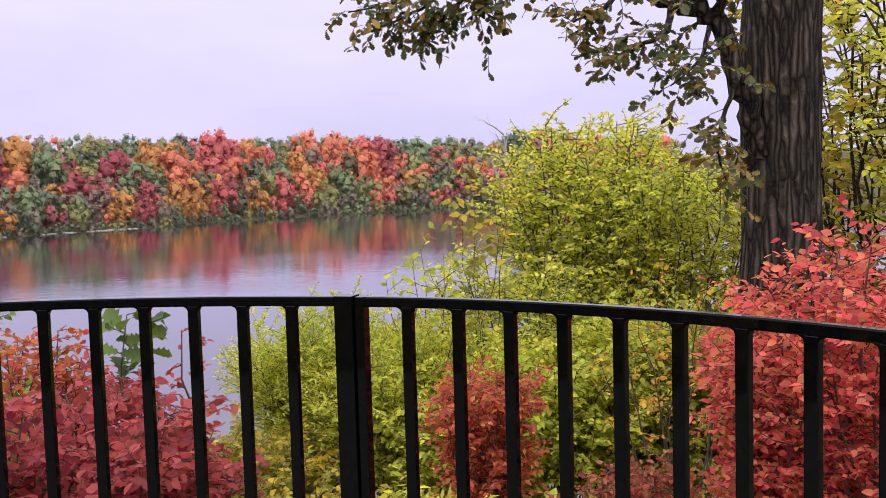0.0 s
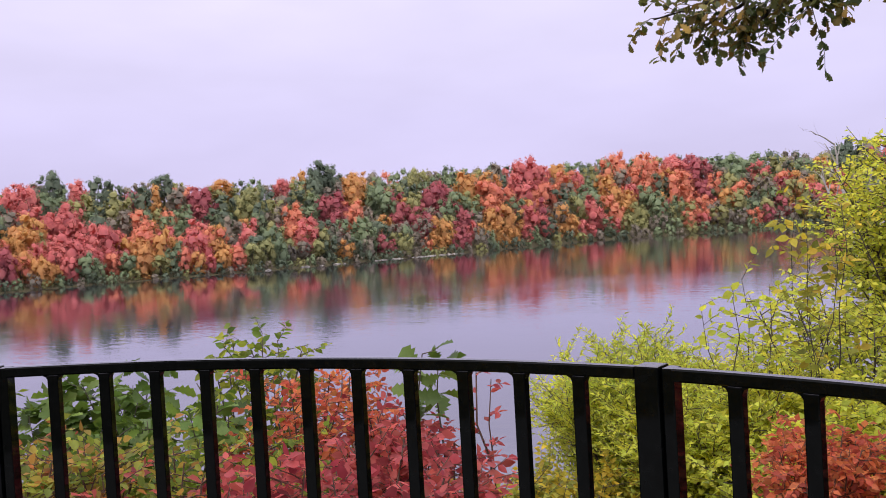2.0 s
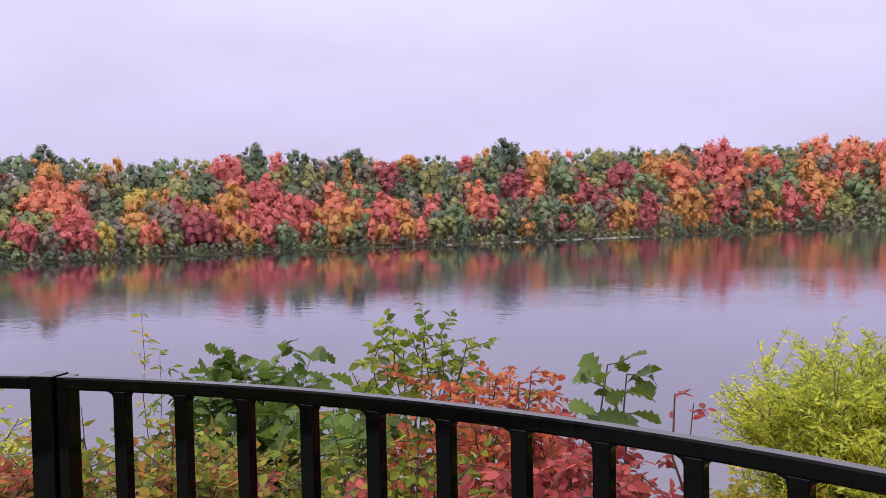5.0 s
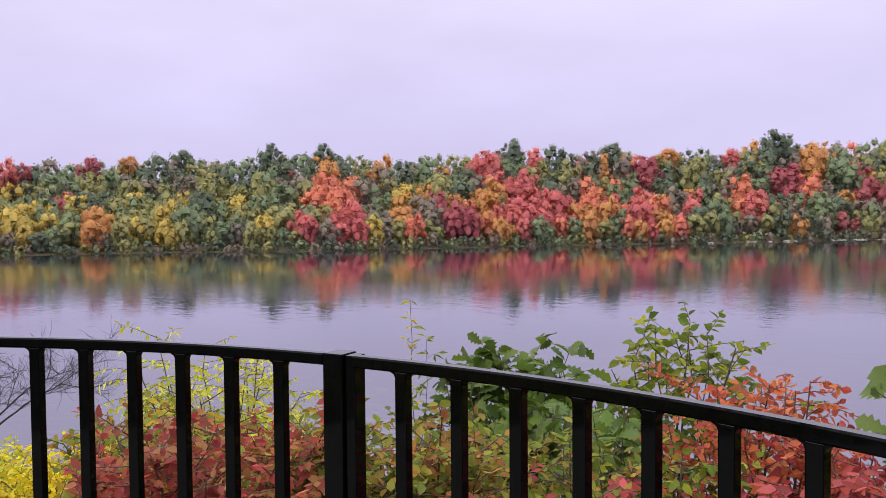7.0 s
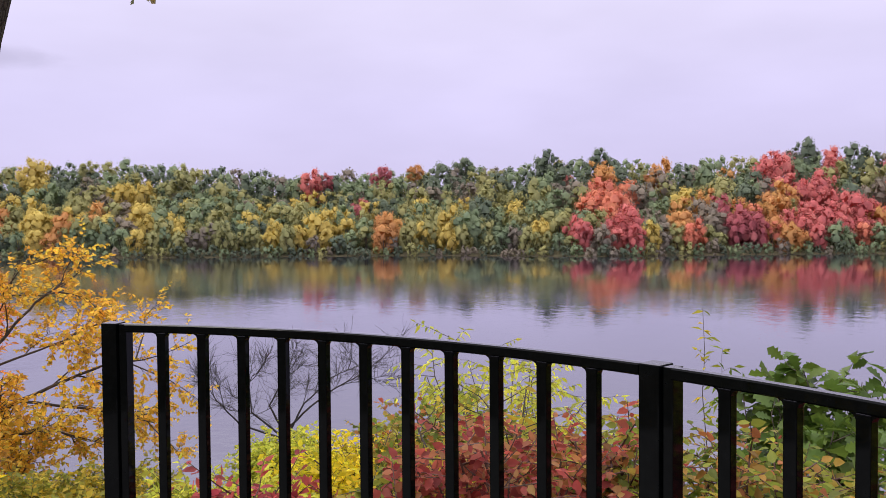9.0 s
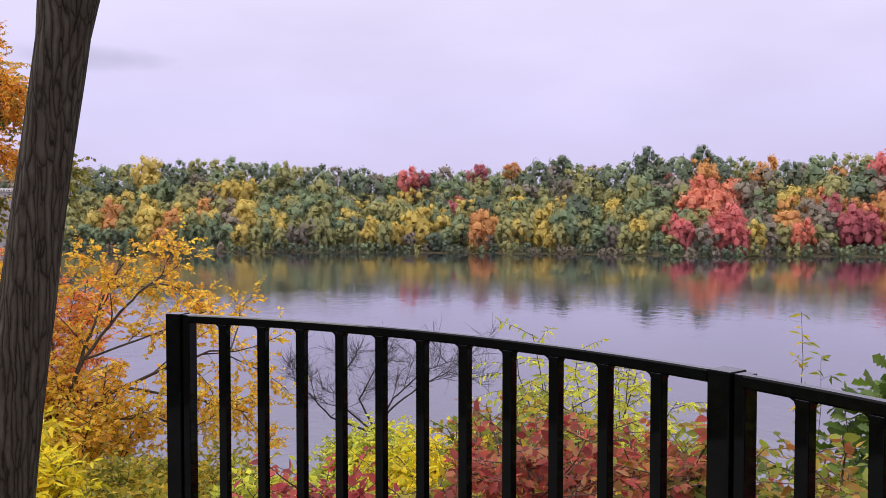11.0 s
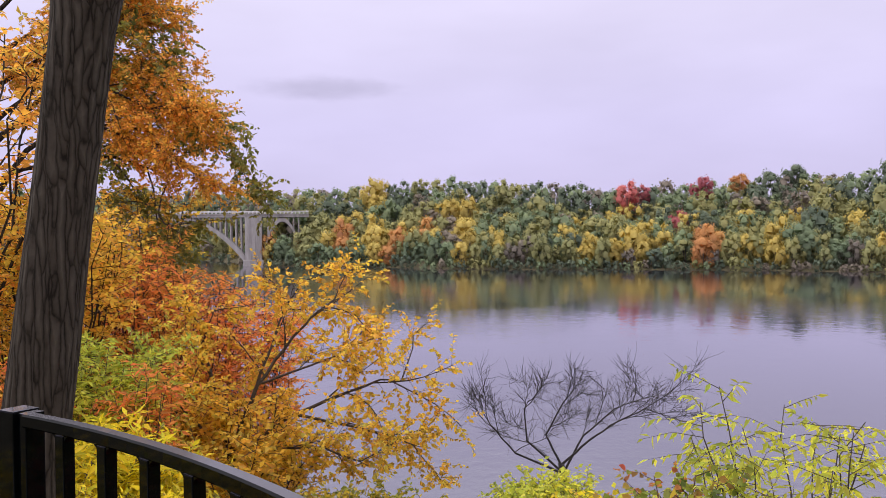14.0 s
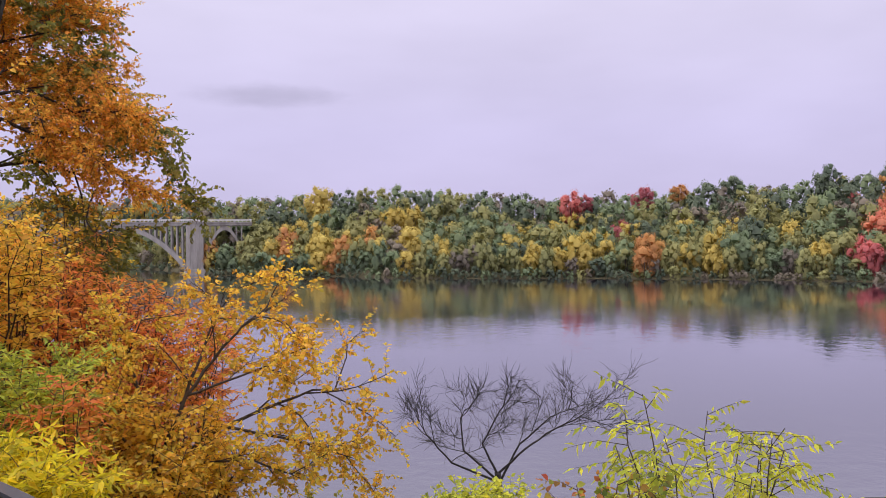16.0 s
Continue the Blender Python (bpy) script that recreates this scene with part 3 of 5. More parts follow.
def plant(kind, base, top, spread, stems, twigs, per_twig, leaf, colour, size, label, category, seed, bark=None, shape_top=0.45,
          twig_len=0.35, low=0.25, droop=-0.1, trunk_r=0.012, flat=0.6, lean=(0, 0), group="", extra=None):
    """A shrub or small tree: stems from the base fan out to fill a crown that is spread wide and ends at height top."""
    rnd, rng = random.Random(seed), np.random.default_rng(seed)
    bx, by = base
    bz = ground_z(bx, by) - 0.05
    h = top - bz
    thing = tagged(new(kind), label, category, group)
    thing.location = (bx, by, bz)
    lines, ends = [], []
    for i in range(stems):
        a = math.tau * (i + rnd.random() * 0.7) / stems
        out = spread * (0.25 + 0.75 * math.sqrt(rnd.random()))
        hh = h - min(h, 2.0 * spread + 0.25) * (shape_top * (out / spread) ** 2 * rnd.uniform(0.5, 1.1) + rnd.uniform(0.0, 0.13)) - 0.15 * twig_len
        tip = Vector((math.cos(a) * out + lean[0] * h, math.sin(a) * out + lean[1] * h, hh))
        root = Vector((math.cos(a) * 0.06 * spread, math.sin(a) * 0.06 * spread, 0))
        mid = root.lerp(tip, 0.5) + Vector((rnd.gauss(0, 0.06), rnd.gauss(0, 0.06), 0.08 * h)) * 1.0
        pts = []
        for j in range(8):
            t_ = j / 7
            p_ = root * (1 - t_) ** 2 + mid * 2 * t_ * (1 - t_) + tip * t_ * t_
            pts.append(p_ + Vector((rnd.gauss(0, 1), rnd.gauss(0, 1), rnd.gauss(0, 1))) * 0.012 * h * (t_ > 0) * (t_ < 1))
        r0 = trunk_r * rnd.uniform(0.8, 1.25)
        lines.append((pts, r0, r0 * 0.25))
        for j in range(twigs):
            t_ = low + (1 - low) * (j + rnd.random()) / twigs
            k = min(6, int(t_ * 7))
            p_ = pts[k].lerp(pts[k + 1], t_ * 7 - k)
            b_ = rnd.uniform(0, math.tau)
            way = Vector((math.cos(b_), math.sin(b_), rnd.uniform(0.0, 0.9))) * 1.0 + Vector((math.cos(a), math.sin(a), 0)) * 0.25
            tw = wander(rnd, p_, way, twig_len * rnd.uniform(0.6, 1.3), 4, 0.16, droop * 0.3)
            lines.append((tw[::2], r0 * 0.28, r0 * 0.1))
            ends.append(tw)
        ends.append(pts[5:])
    part_of("stem", tubes("stem", lines, 3), bark or TWIG, thing)
    place, dirs, sizes = [], [], []
    for tw in ends:
        for j in range(per_twig):
            t_ = 0.15 + 0.85 * (j + rnd.random()) / per_twig
            f = min(len(tw) - 1.001, t_ * (len(tw) - 1))
            k = int(f)
            p_ = tw[k].lerp(tw[k + 1], f - k)
            d = (tw[k + 1] - tw[k]).normalized()
            side = d.cross(Vector((rnd.gauss(0, 0.5), rnd.gauss(0, 0.5), 1))).normalized() * (1 if j % 2 else -1)
            way = d * 0.55 + side + Vector((0, 0, droop + rnd.gauss(0, 0.25)))
            place.append(p_)
            dirs.append(way)
            sizes.append(size * rnd.uniform(0.6, 1.25))
    me = leaves_mesh("foliage", leaf, np.array([tuple(p_) for p_ in place]), np.array([tuple(p_) for p_ in dirs]), np.array(sizes), rng, flat)
    part_of("foliage", me, LEAF[colour], thing)
    return thing


def limb_tree(kind, trunk, limbs, twigs, per_twig, leaf, colour, size, label, category, seed, bark, twig_len, sides=14, droop=-0.15, furrow=0.0, low=0.3, sub=0):
    """A tree given by its trunk line and main limbs (points and radii); twigs and leaves grow on the limbs' outer parts."""
    rnd, rng = random.Random(seed), np.random.default_rng(seed)
    thing = tagged(new(kind), label, category)
    org = Vector(trunk[0][0])
    thing.location = org
    vs, fs = [], []
    dense = []
    for i in range(len(trunk) - 1):
        (p0, q0), (p1, q1) = trunk[i], trunk[i + 1]
        for j in range(16):
            t_ = j / 16
            dense.append((Vector(p0).lerp(Vector(p1), t_) - org, q0 + (q1 - q0) * t_))
    dense.append((Vector(trunk[-1][0]) - org, trunk[-1][1]))
    n_ = sides * 6
    for p_, rad in dense:
        for j in range(n_):
            t_ = math.tau * j / n_
            q = Vector((math.cos(t_) * 6, math.sin(t_) * 6, p_.z * 1.6))
            f = 1 + furrow * (noise.noise(q) + 0.6 * noise.noise(Vector((math.cos(t_) * 2.2, math.sin(t_) * 2.2, p_.z * 1.7))))
            vs.append((p_.x + math.cos(t_) * rad * f, p_.y + math.sin(t_) * rad * f, p_.z))
    for i in range(len(dense) - 1):
        for j in range(n_):
            k = (j + 1) % n_
            fs.append((i * n_ + j, i * n_ + k, (i + 1) * n_ + k, (i + 1) * n_ + j))
    fs.append(tuple((len(dense) - 1) * n_ + j for j in range(n_)))
    part_of("trunk", mesh_from("trunk", vs, fs, True), bark, thing)
    lines, fine, ends = [], [], []

    def grow(pts, r0, r1, depth):
        (lines if depth == 0 else fine).append((pts, r0, r1))
        if depth < sub:
            m_ = 5 if depth == 0 else 4
            for j in range(m_):
                t_ = 0.25 + 0.75 * (j + rnd.random()) / m_
                f = min(len(pts) - 1.001, t_ * (len(pts) - 1))
                k = int(f)
                d = (pts[k + 1] - pts[k]).normalized()
                w = d * 0.8 + Vector((rnd.gauss(0, 0.6), rnd.gauss(0, 0.6), rnd.gauss(0.1, 0.4)))
                ln = (pts[-1] - pts[0]).length * rnd.uniform(0.3, 0.5)
                grow(wander(rnd, pts[k].lerp(pts[k + 1], f - k), w, ln, 5, 0.16, droop * 0.2), r0 * 0.45, r0 * 0.14, depth + 1)
            if depth > 0:
                ends.append((pts, r0))
        else:
            ends.append((pts, r0))

    for raw, r0, r1 in limbs:
        pts = []
        for i in range(len(raw) - 1):
            for j in range(4):
                pts.append(Vector(raw[i]).lerp(Vector(raw[i + 1]), j / 4) - org + Vector((rnd.gauss(0, 1), rnd.gauss(0, 1), rnd.gauss(0, 1))) * r0 * 0.25)
        pts.append(Vector(raw[-1]) - org)
        grow(pts, r0, r1, 0)
    place, dirs, sizes = [], [], []
    for pts, r0 in ends:
        for j in range(twigs):
            t_ = low + (1 - low) * (j + rnd.random()) / twigs
            f = min(len(pts) - 1.001, t_ * (len(pts) - 1))
            k = int(f)
            d = (pts[k + 1] - pts[k]).normalized()
            w = d * 0.7 + Vector((rnd.gauss(0, 0.6), rnd.gauss(0, 0.6), rnd.gauss(0, 0.5)))
            tw = wander(rnd, pts[k].lerp(pts[k + 1], f - k), w, twig_len * rnd.uniform(0.6, 1.3), 4, 0.18, droop * 0.3)
            fine.append((tw, max(0.003, r0 * 0.16), 0.0015))
            for q in range(per_twig):
                t2 = 0.25 + 0.75 * (q + rnd.random()) / per_twig
                g = min(3.999, t2 * 4)
                m_ = int(g)
                d2 = (tw[m_ + 1] - tw[m_]).normalized()
                side = d2.cross(Vector((rnd.gauss(0, 0.6), rnd.gauss(0, 0.6), 1))).normalized() * (1 if q % 2 else -1)
                place.append(tw[m_].lerp(tw[m_ + 1], g - m_))
                dirs.append(d2 * 0.6 + side + Vector((0, 0, droop + rnd.gauss(0, 0.3))))
                sizes.append(size * rnd.uniform(0.65, 1.25))
    if lines:
        for ln in lines:
            part_of("limb", tubes("limb", [ln], 9), bark, thing)
    if fine:
        tagged(part_of("twig_spray", tubes("twig_spray", fine, 3), bark if bark in (TWIG_GREY, TWIG_PALE) else TWIG, thing), kind="stuff")
    if place:
        me = leaves_mesh("foliage", leaf, np.array([tuple(p_) for p_ in place]), np.array([tuple(p_) for p_ in dirs]), np.array(sizes), rng, 0.5)
        part_of("foliage", me, LEAF[colour], thing)
    return thing


def from_eye(eye, az, el, r):
    """A point r metres off from an eye, az degrees left of ahead and el degrees above level."""
    x, y = polar(az, r)
    return eye[0] + x, eye[1] + y, eye[2] + r * math.tan(radians(el))


START, MIDDLE, LAST = (0, 0, 1.29), (-0.36, 0.98, 1.33), (-1.5, 1.75, 1.35)


def spot(eye, az, r):
    return from_eye(eye, az, 0, r)[:2]

# ---- woods on the far bank ----
def round_light(me, tall):
    """Bend the clumps' normals towards the crown's rounded outline, so that leaves shade as one soft mass."""
    me.polygons.foreach_set("use_smooth", [True] * len(me.polygons))
    co = np.zeros(len(me.vertices) * 3, np.float32)
    me.vertices.foreach_get("co", co)
    co = co.reshape(-1, 3)
    out = co / np.array([1.0, 1.0, tall * tall]) + np.array([0, 0, 0.12])
    jitter = np.random.default_rng(len(co)).normal(0, 0.14, co.shape)
    out = out / (np.linalg.norm(out, axis=1, keepdims=True) + 1e-6) + jitter
    me.normals_split_custom_set_from_vertices((out / np.linalg.norm(out, axis=1, keepdims=True)).tolist())


def far_crown(seed, tall, boughs=26, cards=34, grain=(0.055, 0.13)):
    """A broad uneven crown: overlapping boughs of many small leaf clumps round a thin core."""
    rnd, rng = random.Random(seed), np.random.default_rng(seed)
    bm = bmesh.new()
    P_, D_ = [], []
    for i in range(boughs):
        t_ = (i + 0.5) / boughs
        a = i * 2.4 + rnd.uniform(-0.6, 0.6)
        up = 1.7 * t_ - 0.8
        rad = rnd.uniform(0.17, 0.36)
        out = max(0.0, math.sqrt(max(0.0, 1 - (up / 1.05) ** 2)) - rad * 0.75) * rnd.uniform(0.5, 1.15)
        c = Vector((math.cos(a) * out, math.sin(a) * out, (up - 0.06 + rnd.uniform(-0.1, 0.1)) * tall))
        sq = Vector((rnd.uniform(0.8, 1.2), rnd.uniform(0.8, 1.2), rnd.uniform(0.8, 1.25)))
        got = bmesh.ops.create_icosphere(bm, subdivisions=1, radius=rad * 0.8)
        for v in got["verts"]:
            v.co = v.co * sq * rnd.uniform(0.84, 1.08) + c
        m_ = int(cards * (rad / 0.28) ** 1.6) + 6
        nrm = rng.normal(0, 1, (m_, 3))
        nrm[:, 2] = np.abs(nrm[:, 2]) * np.where(rng.random(m_) < 0.35, -1, 1)
        nrm /= np.linalg.norm(nrm, axis=1, keepdims=True)
        P_.append(np.array(c) + nrm * np.array(sq) * rad * rng.uniform(0.72, 1.14, (m_, 1)))
        D_.append(nrm * 0.7 + rng.normal(0, 0.7, (m_, 3)) + np.array([0, 0, -0.45]))
    me = bpy.data.meshes.new("crown_core")
    bm.to_mesh(me)
    bm.free()
    P_, D_ = np.concatenate(P_), np.concatenate(D_)
    lf = leaves_mesh("crown_leaves", "clump", P_, D_, rng.uniform(*grain, len(P_)), rng, 0.8)
    bm = bmesh.new()
    bm.from_mesh(me)
    bm.from_mesh(lf)
    bm.normal_update()
    for f in bm.faces:
        c = f.calc_center_median()
        if f.normal.dot(Vector((c.x, c.y, c.z / (tall * tall) + 0.12))) < 0:
            f.normal_flip()
    me2 = bpy.data.meshes.new("crown")
    bm.to_mesh(me2)
    bm.free()
    round_light(me2, tall)
    return me2


CROWNS = [far_crown(s, q) for s, q in ((11, 1.0), (12, 1.15), (13, 0.9), (14, 1.25), (15, 1.05), (16, 0.95))]
CROWN_OF = {}
TRUNK_FAR = tubes("trunk", [([Vector((0, 0, -3.0)), Vector((0.02, 0, -1.5)), Vector((0.0, 0.03, 0.2))], 0.07, 0.03),
                            ([Vector((0, 0, -1.0)), Vector((0.3, 0.1, 0.2))], 0.03, 0.015), ([Vector((0, 0, -0.9)), Vector((-0.3, -0.1, 0.3))], 0.03, 0.015)], 5)
TRUNK_FAR.materials.append(TWIG)
WORDS = {"red": "broad maple in full red autumn leaf on the far bank", "scarlet": "orange-red autumn maple on the far river bank", "crimson": "dark crimson autumn tree on the far river bank",
         "orange": "orange autumn tree on the far river bank", "yellow": "yellow autumn tree on the far river bank", "olive": "olive green tree turning yellow on the far bank",
         "green": "green leafy tree on the far river bank", "deep": "dark green tree on top of the far bluff", "dusk": "brownish half-bare tree on the far river bank"}


def crown_for(k, colour):
    if (k, colour) not in CROWN_OF:
        me = CROWNS[k].copy()
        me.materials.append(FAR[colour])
        CROWN_OF[(k, colour)] = me
    return CROWN_OF[(k, colour)]


def far_tree(az, r, z, radius, colour, rnd, tall=1.0):
    k = rnd.randrange(len(CROWNS))
    x, y = polar(az, r)
    ob = tagged(new("tree"), WORDS[colour], "tree", "trees on the far river bank")
    ob.location, ob.rotation_euler = (x, y, z), (0, 0, rnd.uniform(0, 6.28))
    ob.scale = (radius * rnd.uniform(0.9, 1.12), radius * rnd.uniform(0.9, 1.12), radius * rnd.uniform(0.85, 1.1) * tall)
    part_of("crown", crown_for(k, colour), None, ob)
    part_of("trunk", TRUNK_FAR, None, ob)


def hues(az, u):
    """Which foliage colours grow where: reds opposite the lookout, yellows and greens towards the bridge; u runs from shore (0) to ridge (1)."""
    if u > 0.72:
        base = {"deep": 5, "green": 4, "olive": 2.5, "dusk": 2.0}
        if 3 < az < 52:
            base.update({"scarlet": 0.5, "orange": 0.6, "crimson": 0.4})
        return base
    if az < 19:
        return {"scarlet": 1.8, "red": 1.0, "orange": 1.2, "crimson": 1.0, "green": 2.4, "olive": 1.8, "dusk": 2.2, "deep": 1.0}
    if az < 25:
        return {"crimson": 1.2, "dusk": 2.6, "green": 2.2, "olive": 2.2, "orange": 0.6, "scarlet": 0.4}
    if az < 33.5:
        return {"dusk": 2.0, "green": 3.2, "olive": 2.4, "orange": 0.5, "crimson": 0.5, "deep": 1.0}
    if az < 50.5:
        return {"scarlet": 1.6, "red": 1.2, "orange": 1.2, "olive": 1.8, "green": 1.4, "dusk": 1.8} if u < 0.4 else {"scarlet": 0.8, "orange": 0.7, "olive": 2.2, "green": 2.4, "dusk": 1.6, "deep": 1}
    if az < 61:
        return {"olive": 3.0, "green": 2.2, "dusk": 1.8, "yellow": 1.1, "orange": 0.5}
    if u < 0.35:
        return {"olive": 3.8, "green": 3.4, "yellow": 2.0, "orange": 0.3, "deep": 1.4, "dusk": 1.2}
    return {"olive": 3.6, "green": 3.6, "deep": 2.2, "dusk": 1.2, "yellow": 1.1}


# trees that stand out by colour: bearing, height angle, half width in degrees
MARKED = {
    "scarlet": ((57.2, 0.6, 1.35), (58.9, 0.9, 1.1), (58.2, 1.7, 1.1), (56.7, 1.5, 0.8), (40.5, 0.0, 1.31), (52.5, -1.2, 0.62), (30.9, 1.0, 1.31), (17.6, 1.9, 1.46), (37.2, 0.0, 0.92), (26.9, 1.4, 0.77),
                (14.0, 1.7, 1.31), (4.9, 2.0, 1.08), (9.0, 3.4, 1.0), (7.0, 2.5, 1.0)),
    "red": ((59.5, -1.0, 0.96), (56.5, -0.6, 1.46), (60.4, 2.7, 0.46), (47.4, 2.8, 1.46), (45.3, 1.4, 1.46), (44.9, -0.3, 1.54), (43.0, 0.0, 1.46), (38.9, 0.7, 0.5), (36.8, 0.1, 0.96), (77.8, 2.5, 1.08),
            (30.4, 0.3, 0.69), (33.9, -0.1, 0.77), (31.5, 3.4, 0.69), (44.2, 3.1, 0.69), (15.0, 3.0, 1.46), (15.2, 0.4, 0.77), (11.0, 0.3, 1.31), (7.9, 1.5, 0.69), (5.4, 3.3, 0.85), (11.8, 2.4, 0.92)),
    "orange": ((58.1, 2.8, 0.77), (54.8, 2.7, 0.85), (53.1, -0.3, 1.16), (47.4, 0.7, 1.16), (46.3, -1.2, 0.77), (40.5, -1.1, 1.0), (70.8, 3.3, 0.69), (72.7, -0.6, 1.08), (35.4, 3.5, 0.92), (26.8, 2.7, 1.2),
               (21.2, -0.3, 1.08), (16.8, 0.2, 1.45), (35.6, -0.6, 0.77), (12.7, -0.3, 1.0), (8.9, 1.0, 1.0), (19.3, 2.5, 1.0), (12.9, 3.1, 0.85), (96.8, 0.0, 1.23), (91.4, 0.0, 0.77), (99.6, -0.3, 0.77)),
    "yellow": ((53.1, 0.9, 0.62), (78.7, -1.1, 0.77), (68.3, -0.4, 0.62), (68.3, -1.4, 0.54), (88.6, 0.1, 1.16), (86.4, -0.3, 0.77), (80.5, -1.2, 0.77), (77.1, -1.3, 0.39), (76.4, 0.2, 0.77), (62.2, -0.6, 0.77),
               (94.7, 2.9, 1.08), (94.6, -0.3, 1.23), (89.7, 1.7, 0.92), (88.4, 1.7, 0.85), (106.0, 2.4, 1.0)),
    "crimson": ((49.4, -0.6, 1.39), (36.8, 2.5, 1.15), (76.7, 2.7, 0.62), (72.9, 3.0, 0.77), (74.7, 0.6, 0.5), (50.7, 0.2, 0.62), (28.2, 1.7, 1.31), (23.6, 0.9, 1.08), (21.4, 2.0, 1.31), (19.5, 0.5, 1.0),
                (3.6, 1.5, 0.92), (4.1, 3.0, 0.77)),
    "olive": ((63.8, -0.2, 0.69), (86.0, 2.8, 0.6), (33.7, 2.6, 0.92), (22.6, 3.4, 0.77), (8.0, 0.0, 1.0), (91.8, 3.3, 0.69), (92.7, 0.8, 0.92), (101.0, 0.6, 0.92), (99.4, -0.5, 1.0), (98.6, 0.9, 1.0)),
    "green": ((84.3, 0.7, 0.7), (100.3, 1.0, 0.8), (46.0, 2.6, 0.9), (25.3, 2.2, 1.2), (101.2, -0.8, 0.7)),
    "deep": ((28.9, 3.7, 1.2), (45.6, 3.8, 1.0), (-4.9, 2.9, 1.23), (61.8, 3.7, 0.9), (58.4, 3.8, 0.9), (67.4, 3.6, 0.8), (39.0, 3.8, 0.9)),
}
MARKS = [(a_, e_, h_, c_) for c_, rows_ in MARKED.items() for a_, e_, h_ in rows_]
rnd = random.Random(4)
TIERS = [(-0.5, 3.0), (6, 4.6), (14, 5.8), (24, 6.2), (35, 6.5), (46, 6.7), (58, 6.9), (70, 7.0), (83, 7.0), (97, 7.0)]
rest = []
for tier, (back, size) in enumerate(TIERS):
    az = -17.0 + tier * 0.37
    while az < 117:
        sc = tree_scale(az)
        radius = size * (rnd.uniform(0.7, 1.25) if tier < 8 else rnd.uniform(0.85, 1.1)) * sc
        r = shore(az) + back * sc ** 0.5 + rnd.uniform(-4, 4) * (1 if tier else 0.4)
        x, y = polar(az, r)
        z = ground_z(x, y) + radius * (0.95 if tier else rnd.uniform(0.1, 0.6))
        el = math.degrees(math.atan2(z - 1.33, r))
        w = hues(az + rnd.gauss(0, 0.6), back / 97) if tier else {"deep": 4, "green": 3, "olive": 1.6, "dusk": 1.4}
        colour = rnd.choices(list(w), list(w.values()))[0]
        for a_, e_, h_, c_ in MARKS:
            if math.hypot(az - a_, el - e_) < h_ * 0.75:
                colour = c_
        if tier in (1, 2) and 30 < az < 104:
            far_tree(az, r, z, radius, colour, rnd, rnd.uniform(0.95, 1.4))
        else:
            rest.append((x, y, z, radius, colour))
        az += math.degrees(radius * (1.3 if tier else 1.6) / r)
for az, el, half, colour in MARKS:
    r = shore(az) + max(0, (el + 1.6) / 5.6) * 95 * tree_scale(az) ** 0.5 - 3
    far_tree(az, r, 1.33 + r * math.tan(radians(el)), r * math.tan(radians(half)) * 0.86, colour, rnd, 1.1)

names = list(FAR)
tris = []
for me in [far_crown(40 + i, q, 15, 19, (0.08, 0.18)) for i, q in enumerate((1.0, 1.15, 0.9, 1.25, 1.0, 1.1))]:
    me.calc_loop_triangles()
    tri = np.zeros(len(me.loop_triangles) * 3, np.int32)
    me.loop_triangles.foreach_get("vertices", tri)
    co = np.zeros(len(me.vertices) * 3, np.float32)
    me.vertices.foreach_get("co", co)
    nv = np.zeros((len(me.vertices), 3), np.float32)
    for lp, cn in zip(me.loops, me.corner_normals):
        nv[lp.vertex_index] = cn.vector
    tris.append((co.reshape(-1, 3), tri.reshape(-1, 3), nv))
V_, F_, M_, N_, off = [], [], [], [], 0
for x, y, z, radius, colour in rest:
    co, tri, nv = tris[rnd.randrange(len(tris))]
    a = rnd.uniform(0, 6.28)
    rot_ = np.array([[math.cos(a), -math.sin(a), 0], [math.sin(a), math.cos(a), 0], [0, 0, rnd.uniform(0.85, 1.2)]])
    V_.append(co @ rot_.T * radius + np.array([x, y, z]))
    N_.append(nv @ np.array([[math.cos(a), -math.sin(a), 0], [math.sin(a), math.cos(a), 0], [0, 0, 1]]).T)
    F_.append(tri + off)
    M_.append(np.full(len(tri), names.index(colour)))
    off += len(co)
V_, F_, M_ = np.concatenate(V_), np.concatenate(F_), np.concatenate(M_)
me = bpy.data.meshes.new("woodland")
me.vertices.add(len(V_))
me.vertices.foreach_set("co", V_.reshape(-1).astype(np.float32))
me.loops.add(len(F_) * 3)
me.loops.foreach_set("vertex_index", F_.reshape(-1).astype(np.int32))
me.polygons.add(len(F_))
me.polygons.foreach_set("loop_start", np.arange(0, len(F_) * 3, 3, dtype=np.int32))
me.polygons.foreach_set("loop_total", np.full(len(F_), 3, dtype=np.int32))
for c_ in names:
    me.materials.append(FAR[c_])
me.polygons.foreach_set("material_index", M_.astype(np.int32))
me.polygons.foreach_set("use_smooth", np.ones(len(F_), dtype=bool))
me.update(calc_edges=True)
me.normals_split_custom_set_from_vertices(np.concatenate(N_).tolist())
tagged(part_of("woodland", me, None), "mixed autumn woodland covering the far river bluff", "woods", kind="stuff")

